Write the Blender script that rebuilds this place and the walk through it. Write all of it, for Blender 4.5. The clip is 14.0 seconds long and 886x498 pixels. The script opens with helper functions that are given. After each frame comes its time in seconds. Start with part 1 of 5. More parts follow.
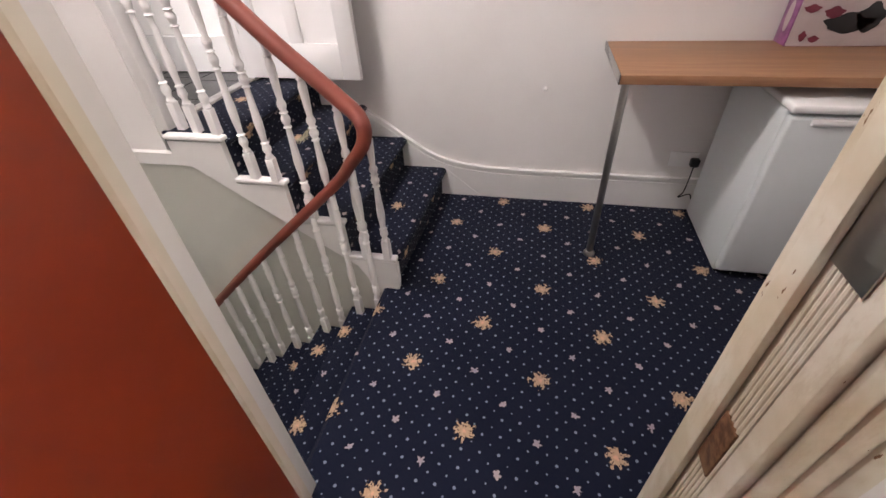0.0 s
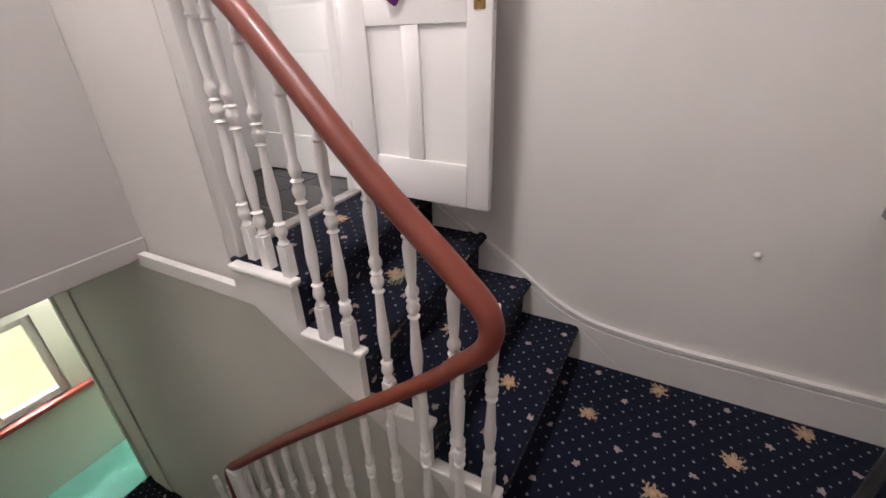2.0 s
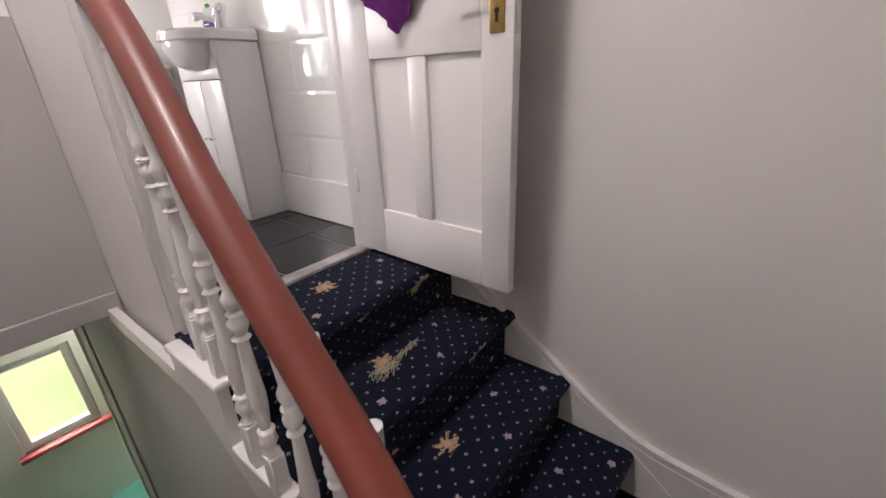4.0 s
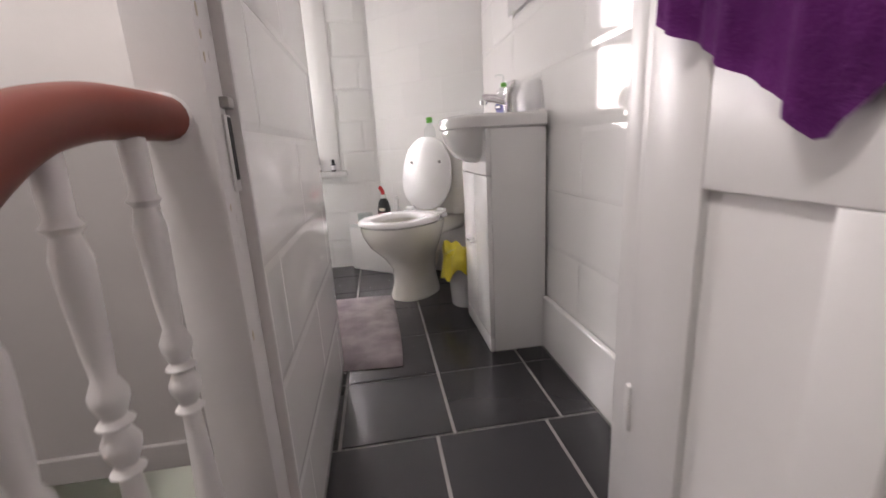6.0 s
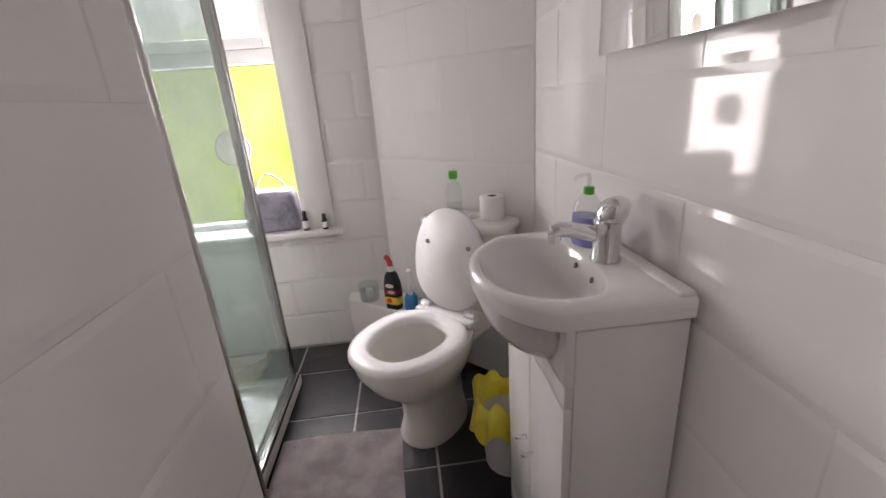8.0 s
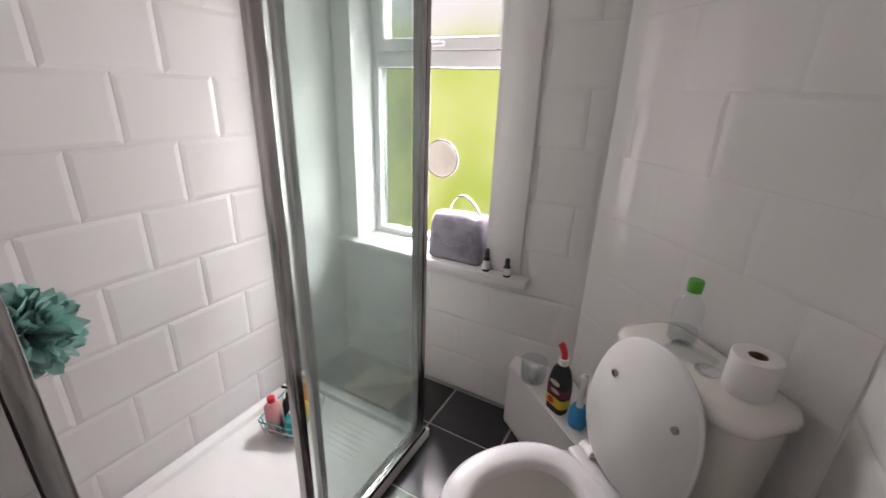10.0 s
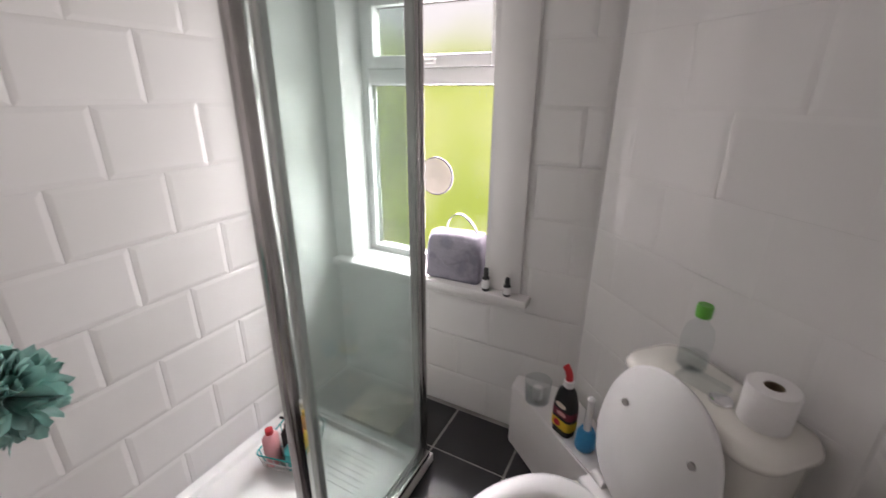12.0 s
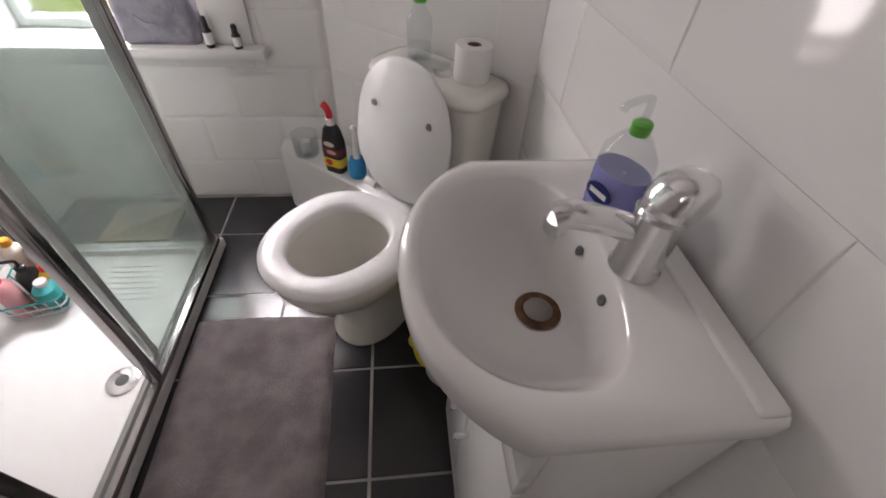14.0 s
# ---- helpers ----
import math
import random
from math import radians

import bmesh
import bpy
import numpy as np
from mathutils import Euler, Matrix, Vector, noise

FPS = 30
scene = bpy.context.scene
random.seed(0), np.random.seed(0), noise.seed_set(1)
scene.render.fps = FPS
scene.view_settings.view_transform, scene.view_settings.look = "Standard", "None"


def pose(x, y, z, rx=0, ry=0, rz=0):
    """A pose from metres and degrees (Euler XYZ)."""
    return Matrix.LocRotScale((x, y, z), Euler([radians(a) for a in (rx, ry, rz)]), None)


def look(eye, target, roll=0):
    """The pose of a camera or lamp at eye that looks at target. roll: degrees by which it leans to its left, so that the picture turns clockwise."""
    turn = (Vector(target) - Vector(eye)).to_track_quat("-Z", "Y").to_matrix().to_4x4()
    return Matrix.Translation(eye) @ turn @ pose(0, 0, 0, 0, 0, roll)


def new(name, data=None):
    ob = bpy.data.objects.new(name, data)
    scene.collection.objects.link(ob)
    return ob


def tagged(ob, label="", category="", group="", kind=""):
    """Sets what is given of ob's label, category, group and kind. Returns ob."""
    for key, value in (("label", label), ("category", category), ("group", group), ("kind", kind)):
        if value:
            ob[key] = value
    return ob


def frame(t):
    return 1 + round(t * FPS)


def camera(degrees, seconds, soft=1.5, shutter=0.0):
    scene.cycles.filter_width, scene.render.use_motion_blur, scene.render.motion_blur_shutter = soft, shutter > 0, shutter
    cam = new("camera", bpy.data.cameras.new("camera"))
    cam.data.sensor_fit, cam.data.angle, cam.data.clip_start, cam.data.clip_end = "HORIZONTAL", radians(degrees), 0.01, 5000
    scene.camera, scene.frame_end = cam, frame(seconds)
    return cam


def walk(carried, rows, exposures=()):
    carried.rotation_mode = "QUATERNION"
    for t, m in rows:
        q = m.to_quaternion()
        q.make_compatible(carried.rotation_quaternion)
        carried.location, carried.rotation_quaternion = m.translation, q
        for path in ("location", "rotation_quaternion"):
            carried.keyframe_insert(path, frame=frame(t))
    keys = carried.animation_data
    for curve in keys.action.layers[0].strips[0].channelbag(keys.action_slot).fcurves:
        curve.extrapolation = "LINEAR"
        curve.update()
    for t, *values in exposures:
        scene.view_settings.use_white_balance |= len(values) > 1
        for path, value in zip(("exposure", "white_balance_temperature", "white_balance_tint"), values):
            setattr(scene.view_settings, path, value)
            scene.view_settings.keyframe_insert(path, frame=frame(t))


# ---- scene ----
cam = camera(93.6, 14.0, 1.5, 0.25)
PATH = [
    (0, (-1.385, -1.573, 0.662), (0.136, -1.197, -0.581), -3.5),
    (0.4, (-1.335, -1.582, 0.688), (0.217, -1.227, -0.522), -2.8),
    (0.5, (-1.317, -1.55, 0.676), (0.253, -1.205, -0.513), -1.9),
    (0.8, (-1.222, -1.505, 0.640), (0.408, -1.046, -0.425), -1.9),
    (1, (-1.129, -1.481, 0.662), (0.495, -0.833, -0.309), -4.1),
    (1.2, (-1.047, -1.453, 0.662), (0.539, -0.735, -0.323), -4.5),
    (1.5, (-0.946, -1.386, 0.65), (0.612, -0.643, -0.36), -3.5),
    (2, (-0.723, -1.221, 0.655), (0.849, -0.394, -0.263), -1.7),
    (2.2, (-0.665, -1.244, 0.644), (0.904, -0.387, -0.252), -3.2),
    (4.3, (-0.151, -1.183, 0.636), (1.228, 0.072, -0.089), -2.4),
    (4.5, (-0.074, -1.139, 0.662), (1.23, 0.211, -0.028), -3.3),
    (5, (0.118, -1.013, 0.691), (1.167, 0.583, 0.097), -3.1),
    (5.5, (0.289, -0.848, 0.709), (0.933, 0.954, 0.127), -2.2),
    (5.8, (0.325, -0.72, 0.718), (0.759, 1.152, 0.180), -2.9),
    (6, (0.342, -0.612, 0.758), (0.623, 1.308, 0.281), -3.1),
    (6.2, (0.348, -0.512, 0.814), (0.580, 1.418, 0.346), -2.9),
    (6.5, (0.394, -0.395, 0.886), (0.647, 1.526, 0.387), -3.7),
    (6.8, (0.414, -0.282, 0.908), (0.659, 1.622, 0.352), -2.6),
    (7, (0.409, -0.2, 0.934), (0.641, 1.689, 0.32), -2.0),
    (7.1, (0.433, -0.174, 0.961), (0.629, 1.716, 0.336), -2.7),
    (7.2, (0.412, -0.133, 1.0), (0.648, 1.752, 0.373), -2.6),
    (9.3, (0.607, 0.621, 1.282), (0.175, 2.442, 0.579), -3.6),
    (9.5, (0.591, 0.664, 1.316), (0.011, 2.452, 0.632), -1.5),
    (10, (0.563, 0.754, 1.311), (-0.335, 2.392, 0.596), 2.0),
    (10.5, (0.518, 0.771, 1.315), (-0.593, 2.273, 0.601), 1.9),
    (11, (0.479, 0.779, 1.368), (-0.805, 2.192, 0.773), 2.3),
    (11.5, (0.49, 0.793, 1.37), (-0.691, 2.298, 0.788), 2.0),
    (12, (0.521, 0.794, 1.362), (-0.352, 2.452, 0.661), 0.4),
    (12.5, (0.544, 0.786, 1.319), (0.03, 2.502, 0.43), -0.2),
    (12.6, (0.544, 0.784, 1.316), (0.106, 2.5, 0.386), 0.0),
    (13, (0.538, 0.742, 1.293), (0.366, 2.417, 0.213), 0.0),
    (13.3, (0.552, 0.711, 1.257), (0.52, 2.313, 0.06), 0.0),
    (13.5, (0.548, 0.691, 1.239), (0.629, 2.234, -0.031), 1.4),
    (14, (0.587, 0.647, 1.193), (0.795, 2.043, -0.225), 4.2),
]
walk(cam, [(t, look(eye, target, roll)) for t, eye, target, roll in PATH], [(0.0, 0.9), (1.0, 0.9), (1.5, 0.7), (2.0, 0.3), (4.3, -0.1), (5.5, -0.25), (6.5, -0.45), (7.2, -0.6), (9.3, -1.45), (11.5, -1.5), (13.0, -1.32), (14.0, -1.1)])

# ---------------------------------------------------------------- light and world
world = bpy.data.worlds.new("world")
scene.world = world
world.use_nodes = True
wn = world.node_tree.nodes
sky = wn.new("ShaderNodeTexSky")
sky.sky_type, sky.sun_disc, sky.sun_elevation, sky.sun_rotation = "NISHITA", False, radians(40), radians(200)
wn["Background"].inputs["Strength"].default_value = 0.12
world.node_tree.links.new(sky.outputs[0], wn["Background"].inputs["Color"])
sun_data = bpy.data.lights.new("sun", "SUN")
sun_data.energy, sun_data.angle, sun_data.color = 0.8, radians(12), (1.0, 0.97, 0.92)
sun = new("sun", sun_data)
sun.matrix_world = look((3, 8, 9), (0, 0, 0))
# the sky's light in the window's two panes
for pane_z, pane_w, pane_h, watts in ((1.593, 0.50, 0.17, 4.0), (1.033, 0.58, 0.70, 40.0)):
    day = bpy.data.lights.new("window_daylight", "AREA")
    day.shape, day.size, day.size_y, day.energy, day.color = "RECTANGLE", pane_w, pane_h, watts, (1.0, 0.885, 0.93)
    new("window_daylight", day).matrix_world = pose(-0.365, 2.361, pane_z, -90, 0, 0)



# ---------------------------------------------------------------- materials
class Graph:
    """Short hand for building a node material."""

    def __init__(self, name):
        self.mat = bpy.data.materials.new(name)
        self.mat.use_nodes = True
        self.tree = self.mat.node_tree
        self.bsdf = self.tree.nodes["Principled BSDF"]
        self.out = self.tree.nodes["Material Output"]

    def node(self, kind, **inputs):
        n = self.tree.nodes.new("ShaderNode" + kind)
        for key, value in inputs.items():
            self.put(n.inputs[key.replace("_", " ")], value)
        return n

    def put(self, socket, value):
        if isinstance(value, bpy.types.NodeSocket):
            self.tree.links.new(value, socket)
        else:
            socket.default_value = value

    def m(self, op, a, b=0.0, c=0.0):
        n = self.tree.nodes.new("ShaderNodeMath")
        n.operation = op
        for i, v in enumerate((a, b, c)):
            self.put(n.inputs[i], v)
        return n.outputs[0]

    def pos(self):
        return self.node("NewGeometry").outputs["Position"]

    def noise(self, scale, detail=3.0, rough=0.55, vector=None):
        n = self.node("TexNoise", Scale=scale, Detail=detail, Roughness=rough)
        self.put(n.inputs["Vector"], vector or self.pos())
        return n.outputs["Fac"]

    def mix(self, fac, a, b):
        n = self.tree.nodes.new("ShaderNodeMix")
        n.data_type = "RGBA"
        self.put(n.inputs[0], fac)
        self.put(n.inputs[6], a)
        self.put(n.inputs[7], b)
        return n.outputs[2]

    def step(self, value, lo, hi):
        n = self.tree.nodes.new("ShaderNodeMapRange")
        n.interpolation_type = "SMOOTHSTEP"
        self.put(n.inputs[0], value)
        n.inputs[1].default_value, n.inputs[2].default_value = lo, hi
        return n.outputs[0]

    def bump(self, height, strength, distance=0.002):
        n = self.node("Bump", Strength=strength, Distance=distance, Height=height)
        self.put(self.bsdf.inputs["Normal"], n.outputs[0])

    def set(self, **inputs):
        for key, value in inputs.items():
            self.put(self.bsdf.inputs[key.replace("_", " ")], value)
        return self


def rgb(r, g, b):
    return (r, g, b, 1.0)


def surface(name, dark, light, rough=0.5, scale=3.0, fine=60.0, bump=0.15, metal=0.0, coat=0.0, spread=0.12, depth=0.002):
    """A plain surface with two scales of variation in colour, gloss and relief."""
    g = Graph(name)
    big, small = g.noise(scale, 4.0), g.noise(fine, 3.0)
    blend = g.m("ADD", g.m("MULTIPLY", g.step(big, 0.3, 0.7), 0.75), g.m("MULTIPLY", small, 0.25))
    g.set(Base_Color=g.mix(blend, rgb(*dark), rgb(*light)), Metallic=metal, Coat_Weight=coat)
    g.set(Roughness=g.m("ADD", rough - spread / 2, g.m("MULTIPLY", big, spread)))
    if bump:
        g.bump(small, bump, depth)
    return g.mat


def carpet_material(name, x0, up0, climb):
    """Navy carpet with a diagonal lattice of flowers, buds and dots; climb is the run of carpet per metre of height."""
    g = Graph(name)
    sep = g.node("SeparateXYZ", Vector=g.pos())
    x, y, z = sep.outputs
    up = g.m("MULTIPLY_ADD", z, climb, y)
    dx, dy = g.m("SUBTRACT", x, x0), g.m("SUBTRACT", up, up0)
    step = 0.3606 * 1.41421
    p, q = g.m("DIVIDE", g.m("ADD", dx, dy), step), g.m("DIVIDE", g.m("SUBTRACT", dx, dy), step)

    def cell(count, shift=0.0):
        a = g.m("MULTIPLY_ADD", p, count, 0.5 + shift)
        b = g.m("MULTIPLY_ADD", q, count, 0.5 + shift)
        size = 0.3606 / count
        a = g.m("MULTIPLY", g.m("SUBTRACT", g.m("FRACT", a), 0.5), size)
        b = g.m("MULTIPLY", g.m("SUBTRACT", g.m("FRACT", b), 0.5), size)
        r = g.m("SQRT", g.m("ADD", g.m("MULTIPLY", a, a), g.m("MULTIPLY", b, b)))
        return r, g.m("ARCTAN2", b, a)

    wob = g.m("MULTIPLY", g.m("SUBTRACT", g.noise(90.0, 2.0), 0.5), 0.030)
    rag = g.m("MULTIPLY", g.m("SUBTRACT", g.noise(62.0, 1.0, 0.5), 0.5), 0.062)
    r1, t1 = cell(1.0)
    turn = g.m("MULTIPLY_ADD", g.noise(30.0, 2.0), 1.5, t1)
    petal = g.m("MULTIPLY_ADD", g.m("COSINE", g.m("MULTIPLY", turn, 7.0)), 0.008, 0.031)
    flower = g.step(g.m("ADD", g.m("SUBTRACT", petal, r1), rag), -0.003, 0.003)
    gaps = g.m("ADD", g.step(g.noise(150.0, 1.0), 0.36, 0.44), g.step(g.m("SUBTRACT", 0.016, r1), -0.004, 0.004))
    flower = g.m("MULTIPLY", flower, g.m("MINIMUM", gaps, 1.0))
    heart = g.step(g.m("ADD", g.m("SUBTRACT", 0.007, r1), wob), -0.002, 0.003)
    r2, t2 = cell(2.0)
    petal2 = g.m("MULTIPLY_ADD", g.m("COSINE", g.m("MULTIPLY", t2, 5.0)), 0.003, 0.0125)
    bud = g.step(g.m("ADD", g.m("SUBTRACT", petal2, r2), g.m("MULTIPLY", rag, 0.4)), -0.001, 0.003)
    r3, _ = cell(8.0)
    small = g.step(g.m("SUBTRACT", g.m("MINIMUM", cell(4.0)[0], cell(4.0, 0.5)[0]), 0.012), 0.0, 0.002)
    size = g.m("MULTIPLY_ADD", small, -0.0017, 0.0054)
    dot = g.step(g.m("ADD", g.m("SUBTRACT", size, r3), g.m("MULTIPLY", wob, 0.24)), -0.0006, 0.0012)
    dot = g.m("MULTIPLY", dot, g.step(r2, 0.018, 0.022))
    dot = g.m("MULTIPLY", dot, g.step(r1, 0.04, 0.046))
    pile = g.noise(420.0, 2.0)
    base = g.mix(g.noise(2.5, 3.0), rgb(0.0042, 0.0056, 0.0145), rgb(0.0090, 0.0114, 0.0275))
    base = g.mix(g.m("MULTIPLY", pile, 0.5), base, rgb(0.0062, 0.0082, 0.0195))
    base = g.mix(dot, base, rgb(0.20, 0.228, 0.27))
    base = g.mix(bud, base, g.mix(g.noise(40.0), rgb(0.24, 0.26, 0.32), rgb(0.55, 0.38, 0.31)))
    base = g.mix(flower, base, g.mix(g.noise(120.0), rgb(0.32, 0.18, 0.10), rgb(0.62, 0.46, 0.31)))
    base = g.mix(heart, base, rgb(0.62, 0.36, 0.24))
    g.set(Base_Color=base, Roughness=0.95, Specular_IOR_Level=0.1, Sheen_Weight=0.05)
    g.bump(pile, 0.6, 0.004)
    return g.mat


def wood_material(name, dark, light, rough=0.4, along=(0.6, 14.0, 14.0), coat=0.0):
    g = Graph(name)
    v = g.node("Mapping", Vector=g.pos())
    v.inputs["Scale"].default_value = along
    grain = g.noise(3.0, 6.0, 0.65, v.outputs[0])
    fine = g.noise(22.0, 2.0, 0.5, v.outputs[0])
    blend = g.m("ADD", g.m("MULTIPLY", g.step(grain, 0.3, 0.7), 0.7), g.m("MULTIPLY", fine, 0.3))
    g.set(Base_Color=g.mix(blend, rgb(*dark), rgb(*light)), Roughness=g.m("MULTIPLY_ADD", grain, 0.15, rough), Coat_Weight=coat)
    g.bump(fine, 0.08, 0.001)
    return g.mat


def glass_material(name, tint, haze=0.0, haze_colour=(0.75, 0.85, 0.82)):
    g = Graph(name)
    clear = g.node("BsdfTransparent", Color=rgb(*tint))
    gloss = g.node("BsdfGlossy", Color=rgb(1, 1, 1), Roughness=0.03)
    film = g.node("BsdfDiffuse", Color=rgb(*haze_colour))
    hazy = g.node("MixShader")
    g.put(hazy.inputs[0], g.m("MULTIPLY", g.step(g.noise(2.2, 4.0), 0.15, 0.85), haze))
    g.tree.links.new(clear.outputs[0], hazy.inputs[1])
    g.tree.links.new(film.outputs[0], hazy.inputs[2])
    top = g.node("MixShader")
    edge = g.m("POWER", g.node("LayerWeight", Blend=0.5).outputs["Facing"], 4.0)
    g.put(top.inputs[0], g.m("MULTIPLY_ADD", edge, 0.6, 0.025))
    g.tree.links.new(hazy.outputs[0], top.inputs[1])
    g.tree.links.new(gloss.outputs[0], top.inputs[2])
    g.tree.links.new(top.outputs[0], g.out.inputs["Surface"])
    return g.mat


def tile_material(name, a, b, rough, relief):
    """Glazed tile: each one a little different, with a soft waviness in the glaze."""
    g = Graph(name)
    each = g.node("ObjectInfo").outputs["Random"]
    stain = g.noise(1.6, 4.0)
    tone = g.m("ADD", g.m("MULTIPLY", each, 0.6), g.m("MULTIPLY", stain, 0.4))
    g.set(Base_Color=g.mix(tone, rgb(*a), rgb(*b)), Roughness=g.m("MULTIPLY_ADD", g.noise(7.0, 3.0), 0.08, rough))
    g.set(Specular_IOR_Level=0.42)
    g.bump(g.noise(9.0, 2.0), relief, 0.004)
    return g.mat


def garden_material():
    g = Graph("garden_light")
    sep = g.node("SeparateXYZ", Vector=g.pos())
    soft = g.noise(1.3, 2.0, 0.5)
    leaf = g.mix(g.step(soft, 0.35, 0.65), rgb(0.56, 0.64, 0.09), rgb(0.84, 0.83, 0.26))
    leaf = g.mix(g.step(g.noise(0.9, 1.0, 0.5), 0.55, 0.75), leaf, rgb(0.80, 0.68, 0.38))
    high = g.m("ADD", sep.outputs[2], g.m("MULTIPLY", soft, 0.5))
    both = g.mix(g.step(high, GARDEN_EDGE, GARDEN_EDGE + 0.45), leaf, rgb(1.0, 0.90, 0.945))
    far = g.step(sep.outputs[2], -0.9, 0.2)
    both = g.mix(far, g.mix(0.45, both, rgb(0.80, 0.86, 0.74)), both)
    e = g.node("Emission", Color=both)
    low_glow = g.m("MULTIPLY_ADD", far, GARDEN_GLOW * 0.5, GARDEN_GLOW * 0.5)
    g.put(e.inputs["Strength"], g.m("MULTIPLY_ADD", g.step(high, GARDEN_EDGE + 0.9, GARDEN_EDGE + 1.6), SKY_GLOW - GARDEN_GLOW, low_glow))
    g.tree.links.new(e.outputs[0], g.out.inputs["Surface"])
    return g.mat


def glow_material(name, colour, strength):
    g = Graph(name)
    g.set(Base_Color=rgb(0.9, 0.9, 0.9), Emission_Color=rgb(*colour), Emission_Strength=strength)
    return g.mat


def marbled_material():
    g = Graph("marbled_grey_fabric")
    n = g.noise(7.0, 4.0, 0.6)
    vein = g.m("MULTIPLY_ADD", g.step(g.m("ABSOLUTE", g.m("SUBTRACT", n, 0.5)), 0.0, 0.14), 0.7, g.m("MULTIPLY", g.noise(30.0), 0.3))
    g.set(Base_Color=g.mix(vein, rgb(0.29, 0.275, 0.325), rgb(0.17, 0.162, 0.205)), Roughness=0.45)
    g.bump(g.noise(16.0, 4.0, 0.6), 0.6, 0.012)
    return g.mat


GARDEN_EDGE, GARDEN_GLOW, SKY_GLOW = 1.75, 3.0, 230.0
CARPET = carpet_material("patterned_carpet", 0.117, -1.932, 1.0)
STAIR_CARPET = carpet_material("patterned_stair_carpet", 0.463, -0.125, 1.37)
PLASTER = surface("white_wall_paint", (0.70, 0.67, 0.655), (0.77, 0.745, 0.73), 0.75, 1.4, 90.0, 0.12)
GLOSS = surface("white_gloss_paint", (0.74, 0.72, 0.71), (0.80, 0.785, 0.775), 0.32, 2.0, 45.0, 0.18, spread=0.1)


def worn_paint():
    """Old cream gloss, yellowed in places and chipped to the wood."""
    g = Graph("worn_cream_paint")
    v = g.node("Mapping", Vector=g.pos())
    v.inputs["Scale"].default_value = (1.0, 1.0, 0.35)
    base = g.mix(g.step(g.noise(7.0, 4.0), 0.3, 0.7), rgb(0.56, 0.48, 0.35), rgb(0.72, 0.665, 0.57))
    base = g.mix(g.m("MULTIPLY", g.step(g.noise(26.0, 5.0, 0.7, v.outputs[0]), 0.52, 0.66), 0.3), base, rgb(0.42, 0.31, 0.18))
    chip = g.step(g.noise(48.0, 4.0, 0.6, v.outputs[0]), 0.715, 0.73)
    g.set(Base_Color=g.mix(chip, base, rgb(0.16, 0.075, 0.03)), Roughness=g.m("MULTIPLY_ADD", chip, 0.35, 0.42))
    g.bump(g.m("SUBTRACT", g.noise(60.0, 3.0), g.m("MULTIPLY", chip, 2.0)), 0.3, 0.002)
    return g.mat


OLD_CREAM = worn_paint()
CREAM_GLOSS = surface("yellowed_cream_gloss", (0.66, 0.60, 0.49), (0.76, 0.71, 0.62), 0.35, 5.0, 50.0, 0.15)
LOWER_PAINT = surface("grey_green_paint", (0.56, 0.56, 0.515), (0.64, 0.64, 0.59), 0.7, 1.2, 70.0, 0.12)
# PLASTER's hue at a little under six tenths of its value
GREY_WALL = surface("warm_grey_wall", (0.40, 0.38, 0.37), (0.45, 0.43, 0.42), 0.7, 1.4, 80.0, 0.12)
PALE_GREEN = surface("pale_green_paint", (0.70, 0.73, 0.63), (0.77, 0.79, 0.71), 0.7, 1.5, 70.0, 0.1)
TEAL_CARPET = surface("turquoise_carpet", (0.16, 0.50, 0.42), (0.24, 0.60, 0.52), 0.95, 2.5, 260.0, 0.5)
RAIL_RED = surface("red_brown_gloss_paint", (0.150, 0.028, 0.017), (0.205, 0.044, 0.028), 0.44, 4.0, 70.0, 0.12, coat=0.06)
DOOR_RED = surface("mahogany_red_paint", (0.155, 0.018, 0.004), (0.21, 0.028, 0.007), 0.45, 1.2, 40.0, 0.1)
SILL_RED = surface("red_sill_paint", (0.42, 0.09, 0.08), (0.50, 0.12, 0.11), 0.4, 5.0, 60.0, 0.1)
TILE_WHITE = tile_material("white_glazed_tile", (0.76, 0.75, 0.735), (0.82, 0.81, 0.80), 0.02, 0.05)
GROUT_WHITE = surface("white_grout", (0.74, 0.725, 0.72), (0.80, 0.79, 0.78), 0.6, 6.0, 80.0, 0.2)
TILE_BLACK = tile_material("dark_slate_tile", (0.020, 0.019, 0.021), (0.032, 0.031, 0.034), 0.20, 0.03)
GROUT_GREY = surface("grey_grout", (0.20, 0.194, 0.184), (0.32, 0.31, 0.295), 0.85, 8.0, 90.0, 0.2)
CERAMIC = surface("white_ceramic", (0.80, 0.79, 0.775), (0.84, 0.83, 0.82), 0.1, 2.0, 20.0, 0.02, spread=0.04, coat=0.4)
OLD_CERAMIC = surface("off_white_ceramic", (0.735, 0.72, 0.655), (0.785, 0.77, 0.72), 0.14, 2.0, 20.0, 0.02, spread=0.05, coat=0.3)
PLASTIC = surface("white_plastic", (0.80, 0.795, 0.79), (0.84, 0.835, 0.83), 0.25, 3.0, 30.0, 0.02, spread=0.06)
LAMINATE = surface("white_laminate", (0.77, 0.765, 0.755), (0.81, 0.805, 0.80), 0.25, 2.0, 40.0, 0.03, spread=0.08)
CHROME = surface("chrome", (0.72, 0.72, 0.73), (0.82, 0.82, 0.83), 0.14, 8.0, 60.0, 0.03, metal=1.0, spread=0.08)
